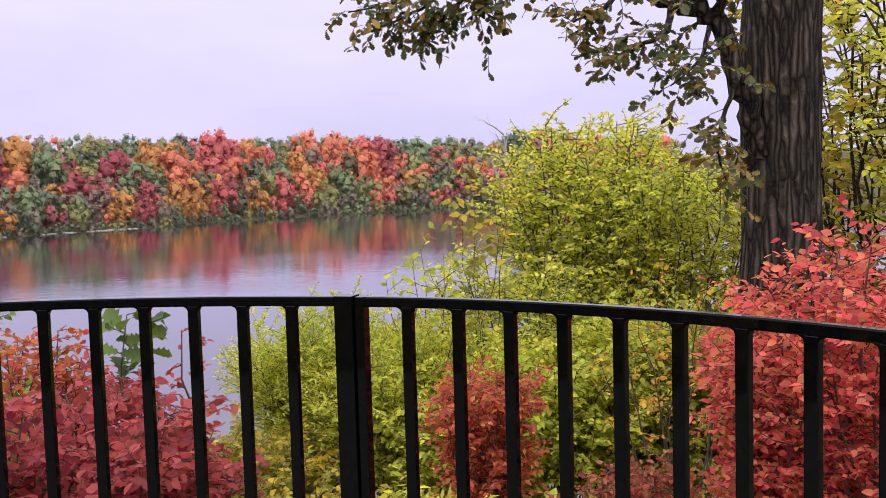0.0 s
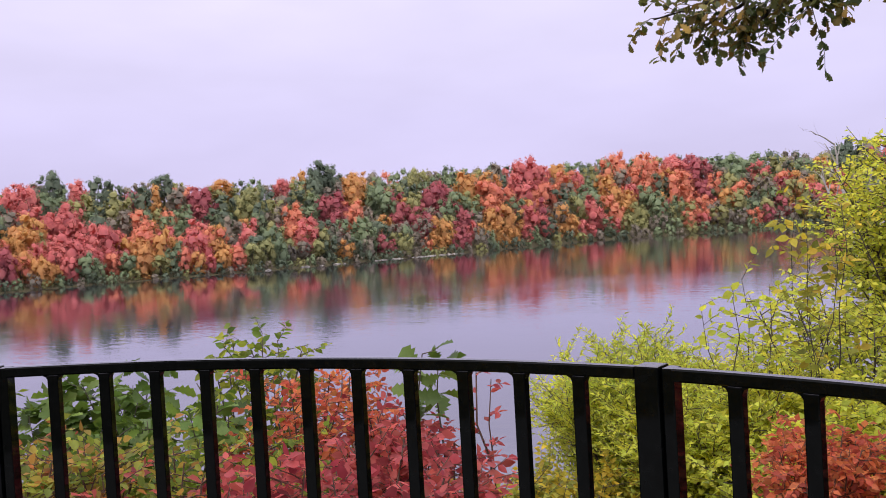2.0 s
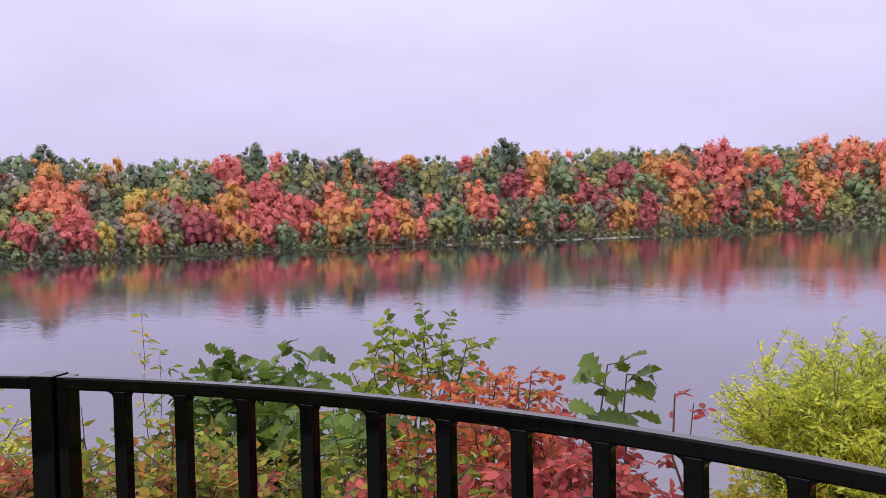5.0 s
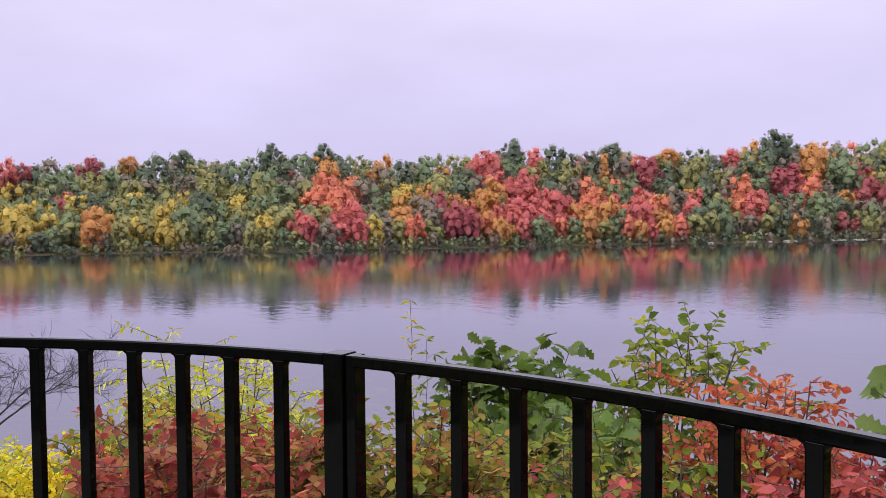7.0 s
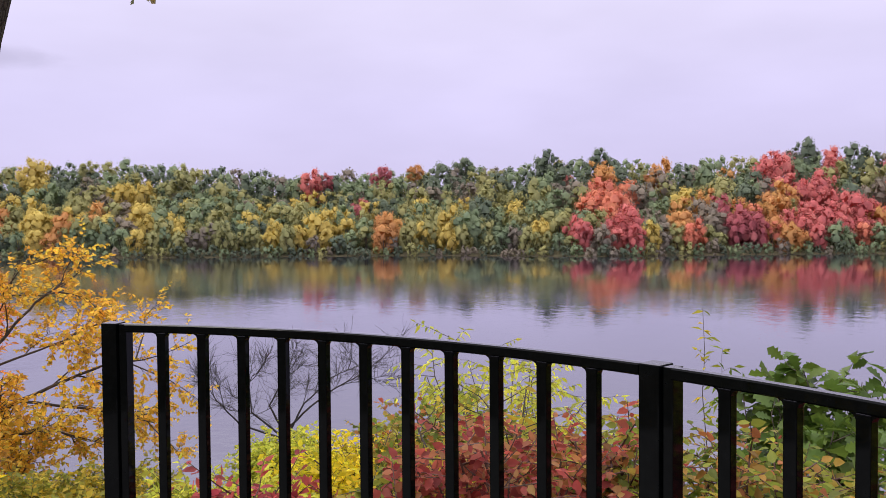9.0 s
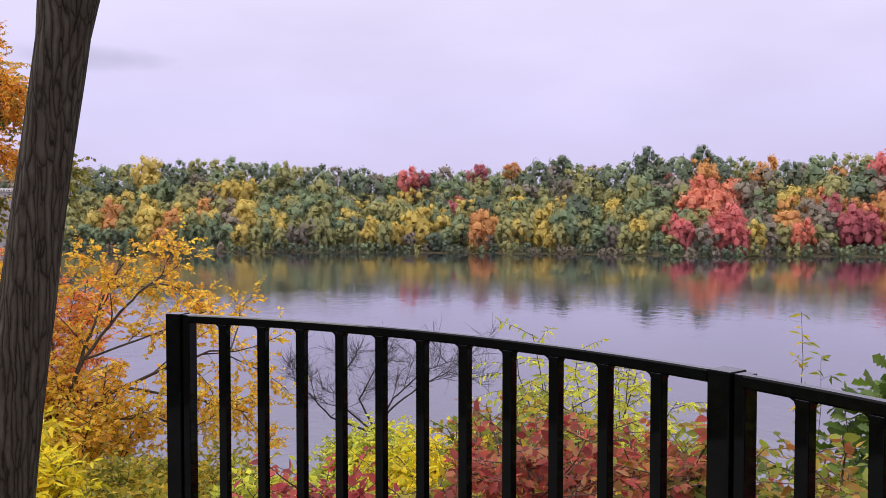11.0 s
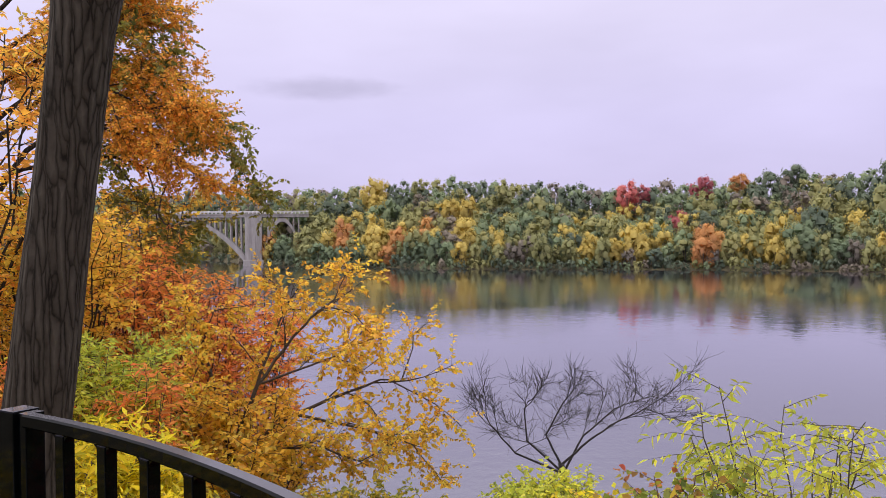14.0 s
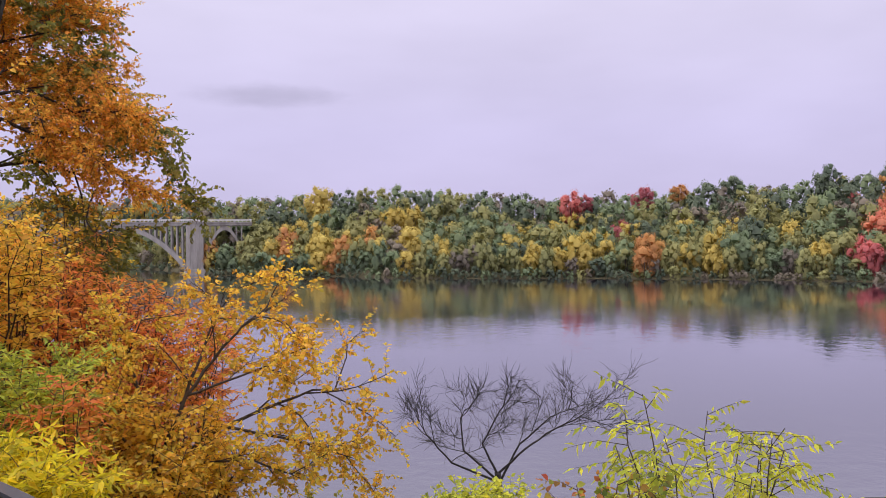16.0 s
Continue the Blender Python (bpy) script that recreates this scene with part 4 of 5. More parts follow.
# pale stones and a strip of shore on the far side
bm = bmesh.new()
for az, n_ in ((21.5, 26), (25, 20), (30, 8)):
    for i in range(n_):
        a = az + rnd.gauss(0, 1.1)
        x, y = polar(a, shore(a) - 2.6 + rnd.uniform(-0.6, 0.6))
        bmesh.ops.create_icosphere(bm, subdivisions=1, radius=1.0, matrix=pose(x, y, WATER_Z + 0.1, 0, 0, rnd.uniform(0, 360)) @ Matrix.Diagonal((rnd.uniform(1, 3.0), rnd.uniform(0.8, 2), rnd.uniform(0.4, 0.8), 1)))
tagged(part("shore_stones", bm, SAND), "pale stones along the far waterline", "stones", kind="stuff")

# ---- concrete arch bridge ----
bridge = tagged(new("bridge"), "weathered concrete open-spandrel arch bridge across the river", "bridge")
B0 = Vector((*polar(99.2, 500), 0))
BD = (Vector((*polar(112.5, 512), 0)) - B0).normalized()
BN = Vector((-BD.y, BD.x, 0))
turn = math.atan2(BD.y, BD.x)
bridge.location, bridge.rotation_euler = B0, (0, 0, turn)
DECK = 15.6
WIDE = 14.0
bm = bmesh.new()
box(bm, 330, WIDE, 1.6, (165, 0, DECK - 0.8), 0, 0.1)
box(bm, 330, WIDE + 1.2, 0.5, (165, 0, DECK + 0.1), 0, 0.05)
part("deck", bm, CONCRETE, bridge)
bm = bmesh.new()
for sy in (-1, 1):
    box(bm, 330, 0.35, 0.3, (165, sy * (WIDE / 2 + 0.35), DECK + 1.75), 0, 0.03)
    for i in range(150):
        box(bm, 0.3, 0.25, 1.4, (1 + i * 2.2, sy * (WIDE / 2 + 0.35), DECK + 0.95))
part("parapet", bm, PALE_CONCRETE, bridge)
PIERS = [31.5, 111.5, 191.5, 271.5]
for px in PIERS:
    bm = bmesh.new()
    box(bm, 9.5, WIDE + 0.6, DECK - 1.6 - WATER_Z + 2, (px, 0, (DECK - 1.6 + WATER_Z - 2) / 2), 0, 0.25)
    pier = part("pier", bm, CONCRETE, bridge)
    bm = bmesh.new()
    box(bm, 12.0, WIDE + 3, 5.0, (px, 0, WATER_Z + 0.8), 0, 0.6)
    part("footing", bm, CONCRETE, pier)
    for sy in (-1, 1):
        for dx in (-3.6, 0.0, 3.6):
            bm = bmesh.new()
            box(bm, 2.2, 1.0, DECK - 1.6 - WATER_Z - 3, (px + dx, sy * (WIDE / 2 + 0.2), (DECK + WATER_Z + 1.4) / 2), 0, 0.15)
            part("pilaster", bm, CONCRETE, pier)
for p0, p1, low in [(-26, 27.5, 6.0)] + [(PIERS[i] + 4, PIERS[i + 1] - 4, 0.0) for i in range(3)]:
    crown_z, spring = DECK - 3.0, WATER_Z + 2.6
    if p0 < 0:
        p0 = 3.0

    def arch_z(x):
        u = (x - (p0 + p1) / 2) / ((p1 - p0) / 2)
        return spring + (crown_z - spring) * (1 - u * u)

    for sy in (-1, 1):
        bm = bmesh.new()
        rows = []
        for i in range(41):
            x = p0 + (p1 - p0) * i / 40
            u = abs(i / 20 - 1)
            th = 2.4 + 2.2 * u * u
            rows.append([bm.verts.new((x, sy * 4.6 + o, arch_z(x) + q)) for o, q in ((-1.6, -th / 2), (1.6, -th / 2), (1.6, th / 2), (-1.6, th / 2))])
        for a, c in zip(rows, rows[1:]):
            for j in range(4):
                bm.faces.new((a[j], a[(j + 1) % 4], c[(j + 1) % 4], c[j]))
        bm.faces.new(rows[0])
        bm.faces.new(rows[-1][::-1])
        bmesh.ops.recalc_face_normals(bm, faces=bm.faces)
        part("arch_rib", bm, CONCRETE, bridge)
        x = p0 + 2.9
        while x < p1 - 2:
            zt, zb = DECK - 1.6, arch_z(x) + 0.6
            if zt - zb > 1.5:
                bm = bmesh.new()
                box(bm, 0.8, 2.4, zt - zb, (x, sy * 4.6, (zt + zb) / 2), 0, 0.1)
                part("spandrel_column", bm, CONCRETE, bridge)
            x += 2.9

# low roof showing over the far trees
hall = tagged(new("distant_building"), "long flat grey roof showing above the far trees", "building")
hx, hy = polar(20.2, 740)
hall.location, hall.rotation_euler = (hx, hy, -7.5), (0, 0, radians(20.2))
bm = bmesh.new()
box(bm, 46, 20, 20, (0, 0, 46), 0, 0.2)
part("wall", bm, CONCRETE, hall)
bm = bmesh.new()
box(bm, 48, 22, 1.2, (0, 0, 56.6), 0, 0.1)
part("roof", bm, TWIG_GREY, hall)

# ---- large trees beside the lookout ----
def rim(eye, az, el, r):
    return from_eye(eye, az, el, r)


oak_base = rim(START, -22.6, -32, 5.9)
limb_tree("oak_tree",
          [(oak_base, 0.33), (rim(START, -22.0, -16, 5.9), 0.28), (rim(START, -21.9, -6, 5.9), 0.262), (rim(START, -21.85, 0, 5.9), 0.235), (rim(START, -21.8, 8, 5.9), 0.24),
           (rim(START, -22.1, 14, 5.9), 0.24), (rim(START, -22.0, 30, 5.9), 0.22), (rim(START, -21.5, 45, 5.9), 0.17)],
          [([rim(START, -21.2, 0.8, 5.8), rim(START, -20.3, 3.6, 5.7), rim(START, -19.4, 6.8, 5.6), rim(START, -18.0, 10.6, 5.5), rim(START, -15.5, 11.9, 5.4), rim(START, -13.0, 13.4, 5.4), rim(START, -9, 16.5, 5.4), rim(START, -4, 18.5, 5.5)], 0.08, 0.035),
           ([rim(START, -18.2, 10.4, 5.5), rim(START, -18.4, 12.5, 5.4), rim(START, -17.0, 15.5, 5.3)], 0.04, 0.02),
           ([rim(START, -15.5, 11.9, 5.4), rim(START, -15.0, 10.0, 5.2), rim(START, -13.6, 9.3, 5.1), rim(START, -11.0, 8.6, 5.1)], 0.025, 0.006),
           ([rim(START, -13.0, 13.4, 5.4), rim(START, -11.0, 11.8, 5.3), rim(START, -9.0, 11.0, 5.2)], 0.022, 0.006),
           ([rim(START, -17.6, 10.2, 5.5), rim(START, -17.2, 8.2, 5.3), rim(START, -15.2, 6.6, 5.2)], 0.018, 0.005),
           ([rim(START, -19.5, 7.2, 5.5), rim(START, -18.6, 5.0, 5.3), rim(START, -18.0, 2.5, 5.2), rim(START, -18.6, 0.2, 5.2)], 0.018, 0.005),
           ([rim(START, -4, 18.5, 5.5), rim(START, -1.5, 14.8, 5.4), rim(START, 1.5, 12.9, 5.4), rim(START, 6.0, 12.1, 5.4)], 0.019, 0.004),
           ([rim(START, -4, 18.5, 5.5), rim(START, -3.5, 14.4, 5.4), rim(START, -1.0, 12.2, 5.4), rim(START, 0.5, 11.0, 5.4)], 0.022, 0.005),
           ([rim(START, -2, 15.2, 5.4), rim(START, 0.5, 12.6, 5.4), rim(START, 3.0, 11.4, 5.4)], 0.018, 0.005),
           ([rim(START, -5, 17.5, 5.4), rim(START, -4.0, 13.8, 5.4), rim(START, -2.5, 11.6, 5.4)], 0.018, 0.005),
           ([rim(START, -8, 16.5, 5.4), rim(START, -5.5, 14.5, 5.4), rim(START, -4.5, 13.6, 5.4)], 0.018, 0.005),
           ([rim(START, -22, 30, 5.9), rim(START, -14, 38, 5.5), rim(START, -2, 40, 5.0)], 0.11, 0.03),
           ([rim(START, -22, 32, 5.9), rim(START, -34, 34, 5.6), rim(START, -46, 32, 5.2)], 0.11, 0.03),
           ([rim(START, -21.5, 45, 5.9), rim(START, -22, 55, 6.4), rim(START, -26, 60, 7)], 0.12, 0.03)],
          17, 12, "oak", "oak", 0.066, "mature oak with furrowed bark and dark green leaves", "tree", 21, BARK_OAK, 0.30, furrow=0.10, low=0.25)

limb_tree("ash_tree",
          [((-4.52, -0.16, -1.9), 0.150), ((-4.5, 0.13, 0.55), 0.123), ((-4.5, 0.27, 1.57), 0.110), ((-4.48, 0.355, 2.12), 0.110), ((-4.48, 0.385, 2.32), 0.128), ((-4.47, 0.45, 2.6), 0.12), ((-4.4, 0.7, 4.2), 0.11), ((-4.4, 0.8, 6.0), 0.07)],
          [([(-4.47, 0.47, 2.35), (-4.45, 0.25, 2.65), (-4.4, 0.0, 3.1), (-4.5, -0.6, 3.9)], 0.07, 0.02),
           ([(-4.47, 0.5, 2.45), (-4.4, 0.72, 2.62), (-4.3, 1.1, 2.9), (-4.2, 1.7, 3.2)], 0.06, 0.015),
           ([(-4.3, 1.1, 2.9), (-4.3, 1.02, 2.62), (-4.3, 0.98, 2.52)], 0.012, 0.004),
           ([(-4.2, 1.7, 3.2), (-4.4, 2.0, 3.0), (-4.5, 2.15, 2.86)], 0.012, 0.004),
           ([(-4.4, 0.7, 4.2), (-3.6, 0.9, 5.2), (-3.0, 1.0, 5.6)], 0.05, 0.012),
           ([(-4.4, 0.8, 6.0), (-4.6, 0.4, 7.0), (-5.2, 0.1, 7.8)], 0.05, 0.012)],
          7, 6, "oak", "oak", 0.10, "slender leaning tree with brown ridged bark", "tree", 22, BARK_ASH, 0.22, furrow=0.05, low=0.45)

# amber tree leaning out over the slope
limb_tree("amber_tree",
          [(rim(LAST, 106.6, -24, 11.3), 0.085), (rim(LAST, 106.3, -17, 11.2), 0.07), (rim(LAST, 105.2, -13.9, 11), 0.055)],
          [([rim(LAST, 105.4, -14.2, 11), rim(LAST, 103.4, -9.6, 10.9), rim(LAST, 101.0, -6.6, 10.8), rim(LAST, 99.3, -4.8, 10.8), rim(LAST, 97.9, -4.1, 10.8)], 0.029, 0.006),
           ([rim(LAST, 104.2, -11.5, 11), rim(LAST, 102.7, -7.7, 11.2), rim(LAST, 101.6, -4.7, 11.4), rim(LAST, 100.2, -2.6, 11.4)], 0.024, 0.006),
           ([rim(LAST, 105.4, -14.2, 11), rim(LAST, 101.0, -11.7, 10.6), rim(LAST, 97.2, -10.3, 10.4), rim(LAST, 95.2, -9.6, 10.3), rim(LAST, 93.2, -9.7, 10.3)], 0.029, 0.006),
           ([rim(LAST, 101.0, -11.7, 10.6), rim(LAST, 97.2, -12.6, 10.4), rim(LAST, 94.5, -13.3, 10.3), rim(LAST, 92.5, -14.1, 10.3)], 0.020, 0.005),
           ([rim(LAST, 105.2, -13.4, 11), rim(LAST, 106.3, -9.0, 11.4), rim(LAST, 106.9, -6.8, 11.6), rim(LAST, 106.1, -4.6, 11.6)], 0.024, 0.006),
           ([rim(LAST, 103.4, -9.6, 10.9), rim(LAST, 100.2, -8.6, 10.4), rim(LAST, 98.2, -7.9, 10.2), rim(LAST, 97.0, -7.2, 10.2)], 0.017, 0.005),
           ([rim(LAST, 105.6, -14.6, 11), rim(LAST, 102.1, -13.8, 10.2), rim(LAST, 99.2, -13.9, 10), rim(LAST, 96.1, -15.2, 10)], 0.020, 0.005),
           ([rim(LAST, 105.4, -14.0, 11), rim(LAST, 108.2, -11.0, 10.6), rim(LAST, 110.0, -9.0, 10.4)], 0.022, 0.005)],
          18, 13, "ovate", "amber", 0.066, "spreading small tree with arching dark limbs and amber yellow leaves", "tree", 631, TWIG, 0.36, low=0.05, sub=1, droop=-0.12)

# green-leaved tree among the gold
limb_tree("maple_tree",
          [(rim(LAST, 123.7, -28, 18), 0.2), (rim(LAST, 123.2, 0, 18), 0.14), (rim(LAST, 122.2, 16, 18), 0.08), (rim(LAST, 121.2, 24, 18), 0.04)],
          [([rim(LAST, 123.2, 1, 18), rim(LAST, 117.2, 4.5, 17), rim(LAST, 112.2, 5.4, 16.5), rim(LAST, 109.8, 4.6, 16.5), rim(LAST, 108.4, 3.6, 16.5)], 0.05, 0.008),
           ([rim(LAST, 123.2, 3, 18), rim(LAST, 116.2, 8, 17), rim(LAST, 111.2, 9.4, 16.5), rim(LAST, 108.6, 8.4, 16.5), rim(LAST, 107.2, 7.2, 16.5)], 0.05, 0.008),
           ([rim(LAST, 122.7, 8, 18), rim(LAST, 116.2, 12, 17), rim(LAST, 111.6, 13.8, 16.8), rim(LAST, 110.1, 13.2, 16.8)], 0.045, 0.008)],
          11, 14, "ovate", "leafgreen", 0.095, "tall tree with olive green leaves among golden trees", "tree", 232, BARK_ASH, 0.5, low=0.1, sub=2)

# golden tree at the head of the left-hand slope
limb_tree("golden_tree",
          [(rim(LAST, 119, -30, 16), 0.22), (rim(LAST, 119.5, -8, 16), 0.17), (rim(LAST, 119.8, 2, 16), 0.13), (rim(LAST, 119, 14, 16), 0.09), (rim(LAST, 118, 22, 16), 0.05)],
          [([rim(LAST, 119.8, 1, 16), rim(LAST, 117, 5.6, 15.5), rim(LAST, 114, 7.8, 15.2), rim(LAST, 111.2, 6.6, 15), rim(LAST, 108.2, 5.9, 15)], 0.055, 0.01),
           ([rim(LAST, 119.5, 5, 16), rim(LAST, 116, 9, 15.5), rim(LAST, 112.4, 9.6, 15.2), rim(LAST, 109.2, 8.0, 15)], 0.05, 0.01),
           ([rim(LAST, 119, 9, 16), rim(LAST, 115, 12, 15.8), rim(LAST, 110.9, 13.3, 15.5)], 0.045, 0.01),
           ([rim(LAST, 119, 7, 16), rim(LAST, 115.5, 10, 16.4), rim(LAST, 112.4, 11.3, 16.5), rim(LAST, 110.1, 10.4, 16.5)], 0.045, 0.01),
           ([rim(LAST, 119, 11, 16), rim(LAST, 114.5, 14, 16.4), rim(LAST, 110.9, 16.2, 16.5)], 0.045, 0.01),
           ([rim(LAST, 119, 6, 16), rim(LAST, 121, 10, 15.4), rim(LAST, 123, 13, 15.2)], 0.045, 0.01),
           ([rim(LAST, 119, 13, 16), rim(LAST, 115.5, 17, 15.8), rim(LAST, 112, 19.5, 15.8)], 0.04, 0.01),
           ([rim(LAST, 119.5, 4, 16), rim(LAST, 123, 9, 15.5), rim(LAST, 127, 11, 15.5)], 0.05, 0.01),
           ([rim(LAST, 119, 10, 16), rim(LAST, 122, 14, 16.4), rim(LAST, 125, 19, 16.4)], 0.045, 0.01),
           ([rim(LAST, 119.5, 0, 16), rim(LAST, 122, 3, 15.6), rim(LAST, 126, 4, 15.6)], 0.045, 0.01)],
          20, 14, "small", "gold", 0.072, "tall tree with orange-gold leaves and bare lower twigs", "tree", 23, BARK_ASH, 0.5, low=0.1, sub=2)

# ---- shrubs and small trees outside the railing ----
def bush(kind, at, top, spread, leaf, colour, size, label, category, seed, n=(20, 20, 12), bark=None, **more):
    return plant(kind, at, top, spread, n[0], n[1], n[2], leaf, colour, size, label, category, seed, bark, **more)


FULL, MID, NEAR = (28, 28, 14), (20, 24, 13), (22, 18, 11)
# the slope beyond the oak
bush("willow_tree", spot(START, -10.5, 12.5), 2.75, 1.55, "small", "lime", 0.078, "tall bushy tree with bright yellow-green leaves", "tree", 31, (50, 44, 18), shape_top=0.5, twig_len=0.6, low=0.3, trunk_r=0.028)
bush("willow_tree", spot(START, -15.5, 11.5), 2.0, 1.2, "small", "lime", 0.075, "bushy tree with yellow-green leaves beside the oak", "tree", 32, (36, 34, 16), shape_top=0.4, twig_len=0.5, trunk_r=0.025)
bush("willow_tree", spot(START, -5.0, 10.5), 0.85, 1.2, "small", "lime", 0.08, "yellow-green leafy tree on the steep slope", "tree", 33, FULL, shape_top=0.45, twig_len=0.5, trunk_r=0.025)
bush("willow_shrub", spot(START, 8.0, 9.0), 0.30, 1.0, "lance", "lime", 0.07, "feathery yellow-green shrub on the slope", "shrub", 34, (50, 40, 20), shape_top=0.35, twig_len=0.4, trunk_r=0.014, droop=0.3)
bush("willow_shrub", spot(START, 3.5, 8.0), 0.16, 0.9, "lance", "lime", 0.07, "feathery yellow-green shrub on the slope", "shrub", 341, (42, 34, 18), shape_top=0.35, twig_len=0.4, trunk_r=0.014, droop=0.3)
bush("willow_shrub", spot(START, -1.0, 7.5), 0.12, 0.9, "small", "lime", 0.07, "yellow-green shrub with thin upright stems", "shrub", 35, FULL, shape_top=0.35, twig_len=0.4, trunk_r=0.013)
bush("willow_shrub", spot(START, -7.5, 7.5), 0.25, 0.9, "small", "lime", 0.07, "yellow-green shrub among red bushes", "shrub", 36, FULL, shape_top=0.35, twig_len=0.4, trunk_r=0.013)
bush("willow_shrub", spot(START, -14.0, 8.0), 0.45, 1.1, "small", "lime", 0.075, "yellow-green shrub below the oak", "shrub", 361, FULL, shape_top=0.35, twig_len=0.45, trunk_r=0.013)
bush("willow_shrub", spot(START, 13.0, 7.5), -0.65, 0.7, "small", "olive", 0.07, "low olive and gold shrub on the slope", "shrub", 362, MID, shape_top=0.35, twig_len=0.35, trunk_r=0.012)
bush("sapling", spot(START, 1.5, 8.0), 1.02, 0.5, "ovate", "lime", 0.095, "thin sapling with sparse yellow-green leaves", "sapling", 37, (5, 7, 6), shape_top=0.5, twig_len=0.3, low=0.55, trunk_r=0.01)
bush("sapling", spot(START, -2.6, 8.2), 1.6, 0.35, "ovate", "olive", 0.09, "thin sapling with sparse olive and yellow leaves", "sapling", 38, (5, 8, 6), shape_top=0.4, twig_len=0.28, low=0.5, trunk_r=0.01)
bush("maple_tree", spot(START, -27.5, 9.5), 4.2, 1.5, "ovate", "olive", 0.09, "leafy tree with green and yellow leaves behind the oak", "tree", 381, (24, 24, 12), BARK_ASH, shape_top=0.35, twig_len=0.5, low=0.25, trunk_r=0.03)
bush("maple_tree", spot(START, -34, 8.5), 3.8, 1.5, "ovate", "lime", 0.08, "yellow-green leafy tree behind the oak", "tree", 382, MID, BARK_ASH, shape_top=0.35, twig_len=0.5, low=0.25, trunk_r=0.03)
bush("olive_shrub", spot(START, -19.0, 8.0), 0.35, 0.9, "small", "olive", 0.07, "gold and olive shrub below the oak", "shrub", 383, FULL, shape_top=0.35, twig_len=0.4, trunk_r=0.013)
bush("sapling", spot(START, -15.5, 6.2), 0.85, 0.6, "ovate", "gold", 0.048, "spreading sapling with few russet and gold leaves", "sapling", 384, (9, 9, 6), shape_top=0.6, twig_len=0.3, low=0.45, trunk_r=0.012)
bush("red_shrub", spot(START, -27.6, 3.6), 1.22, 0.58, "ovate", "red", 0.040, "tall shrub with broad scarlet autumn leaves", "shrub", 39, (34, 24, 14), TWIG_RED, shape_top=0.3, twig_len=0.28)
bush("red_shrub", spot(START, -22.6, 4.0), 0.86, 0.34, "ovate", "red", 0.046, "shrub with scarlet leaves before the oak trunk", "shrub", 40, (28, 22, 12), TWIG_RED, shape_top=0.35, twig_len=0.22)
bush("red_shrub", spot(START, -29.0, 4.6), 0.8, 0.5, "ovate", "rust", 0.060, "shrub with russet leaves behind scarlet bushes", "shrub", 401, NEAR, TWIG_RED, shape_top=0.35, twig_len=0.25)
bush("red_shrub", spot(START, -2.6, 5.4), 0.24, 0.34, "small", "rust", 0.052, "slender shrub with small russet leaves", "shrub", 41, (24, 22, 12), TWIG_RED, shape_top=0.3, twig_len=0.22)
bush("red_shrub", spot(START, -12.5, 4.6), -0.12, 0.32, "ovate", "brick", 0.042, "low shrub with brick red and green leaves", "shrub", 42, NEAR, TWIG_RED, shape_top=0.35, twig_len=0.22)
bush("red_shrub", spot(START, -16.8, 4.3), -0.16, 0.3, "ovate", "rust", 0.048, "low shrub with orange-red leaves", "shrub", 421, NEAR, TWIG_RED, shape_top=0.35, twig_len=0.2)
bush("yellow_shrub", spot(START, -10.0, 4.5), -0.35, 0.35, "ovate", "lime", 0.09, "low plant with broad yellow-green leaves", "shrub", 422, (12, 12, 8), shape_top=0.35, twig_len=0.22)
bush("olive_shrub", spot(START, 9.0, 4.6), -0.35, 0.45, "small", "olive", 0.055, "weedy olive undergrowth behind the railing", "shrub", 423, NEAR, shape_top=0.3, twig_len=0.25)
bush("olive_shrub", spot(START, 2.5, 4.4), -0.3, 0.4, "lance", "lime", 0.08, "weedy yellow-green undergrowth behind the railing", "shrub", 424, NEAR, shape_top=0.3, twig_len=0.25)
# just outside the curved railing
bush("crimson_shrub", spot(START, 24.5, 3.0), 0.74, 0.46, "ovate", "crimson", 0.044, "dense shrub with dark crimson leaves by the railing", "shrub", 43, (34, 22, 12), TWIG_RED, shape_top=0.25, twig_len=0.2)
bush("crimson_shrub", spot(START, 18.5, 3.15), 0.52, 0.26, "ovate", "crimson", 0.040, "low crimson shrub with thin upright shoots", "shrub", 44, NEAR, TWIG_RED, shape_top=0.3, twig_len=0.18)
bush("crimson_shrub", spot(START, 16.2, 3.3), 0.30, 0.24, "ovate", "mixed", 0.040, "low tangled shrub with dark red and green leaves", "shrub", 441, NEAR, TWIG_RED, shape_top=0.3, twig_len=0.18)
bush("sapling", spot(START, 17.3, 4.2), 0.70, 0.06, "ovate", "crimson", 0.044, "single dark red shoot with hanging leaves", "sapling", 442, (2, 6, 6), TWIG_RED, shape_top=0.2, twig_len=0.08, low=0.55)
bush("mixed_shrub", spot(START, 31.0, 3.2), 0.62, 0.5, "ovate", "mixed", 0.048, "shrub with leaves turning from green to red", "shrub", 45, (24, 17, 10), TWIG_RED, shape_top=0.3, twig_len=0.22)
bush("mixed_shrub", spot(MIDDLE, 29.5, 3.5), 0.80, 0.42, "ovate", "rust", 0.044, "shrub with bright orange and red leaf tips", "shrub", 46, NEAR, TWIG_RED, shape_top=0.35, twig_len=0.22)
bush("red_shrub", spot(MIDDLE, 24.0, 3.2), 0.60, 0.3, "ovate", "crimson", 0.044, "shrub with wine red leaves behind the railing", "shrub", 461, NEAR, TWIG_RED, shape_top=0.35, twig_len=0.2)
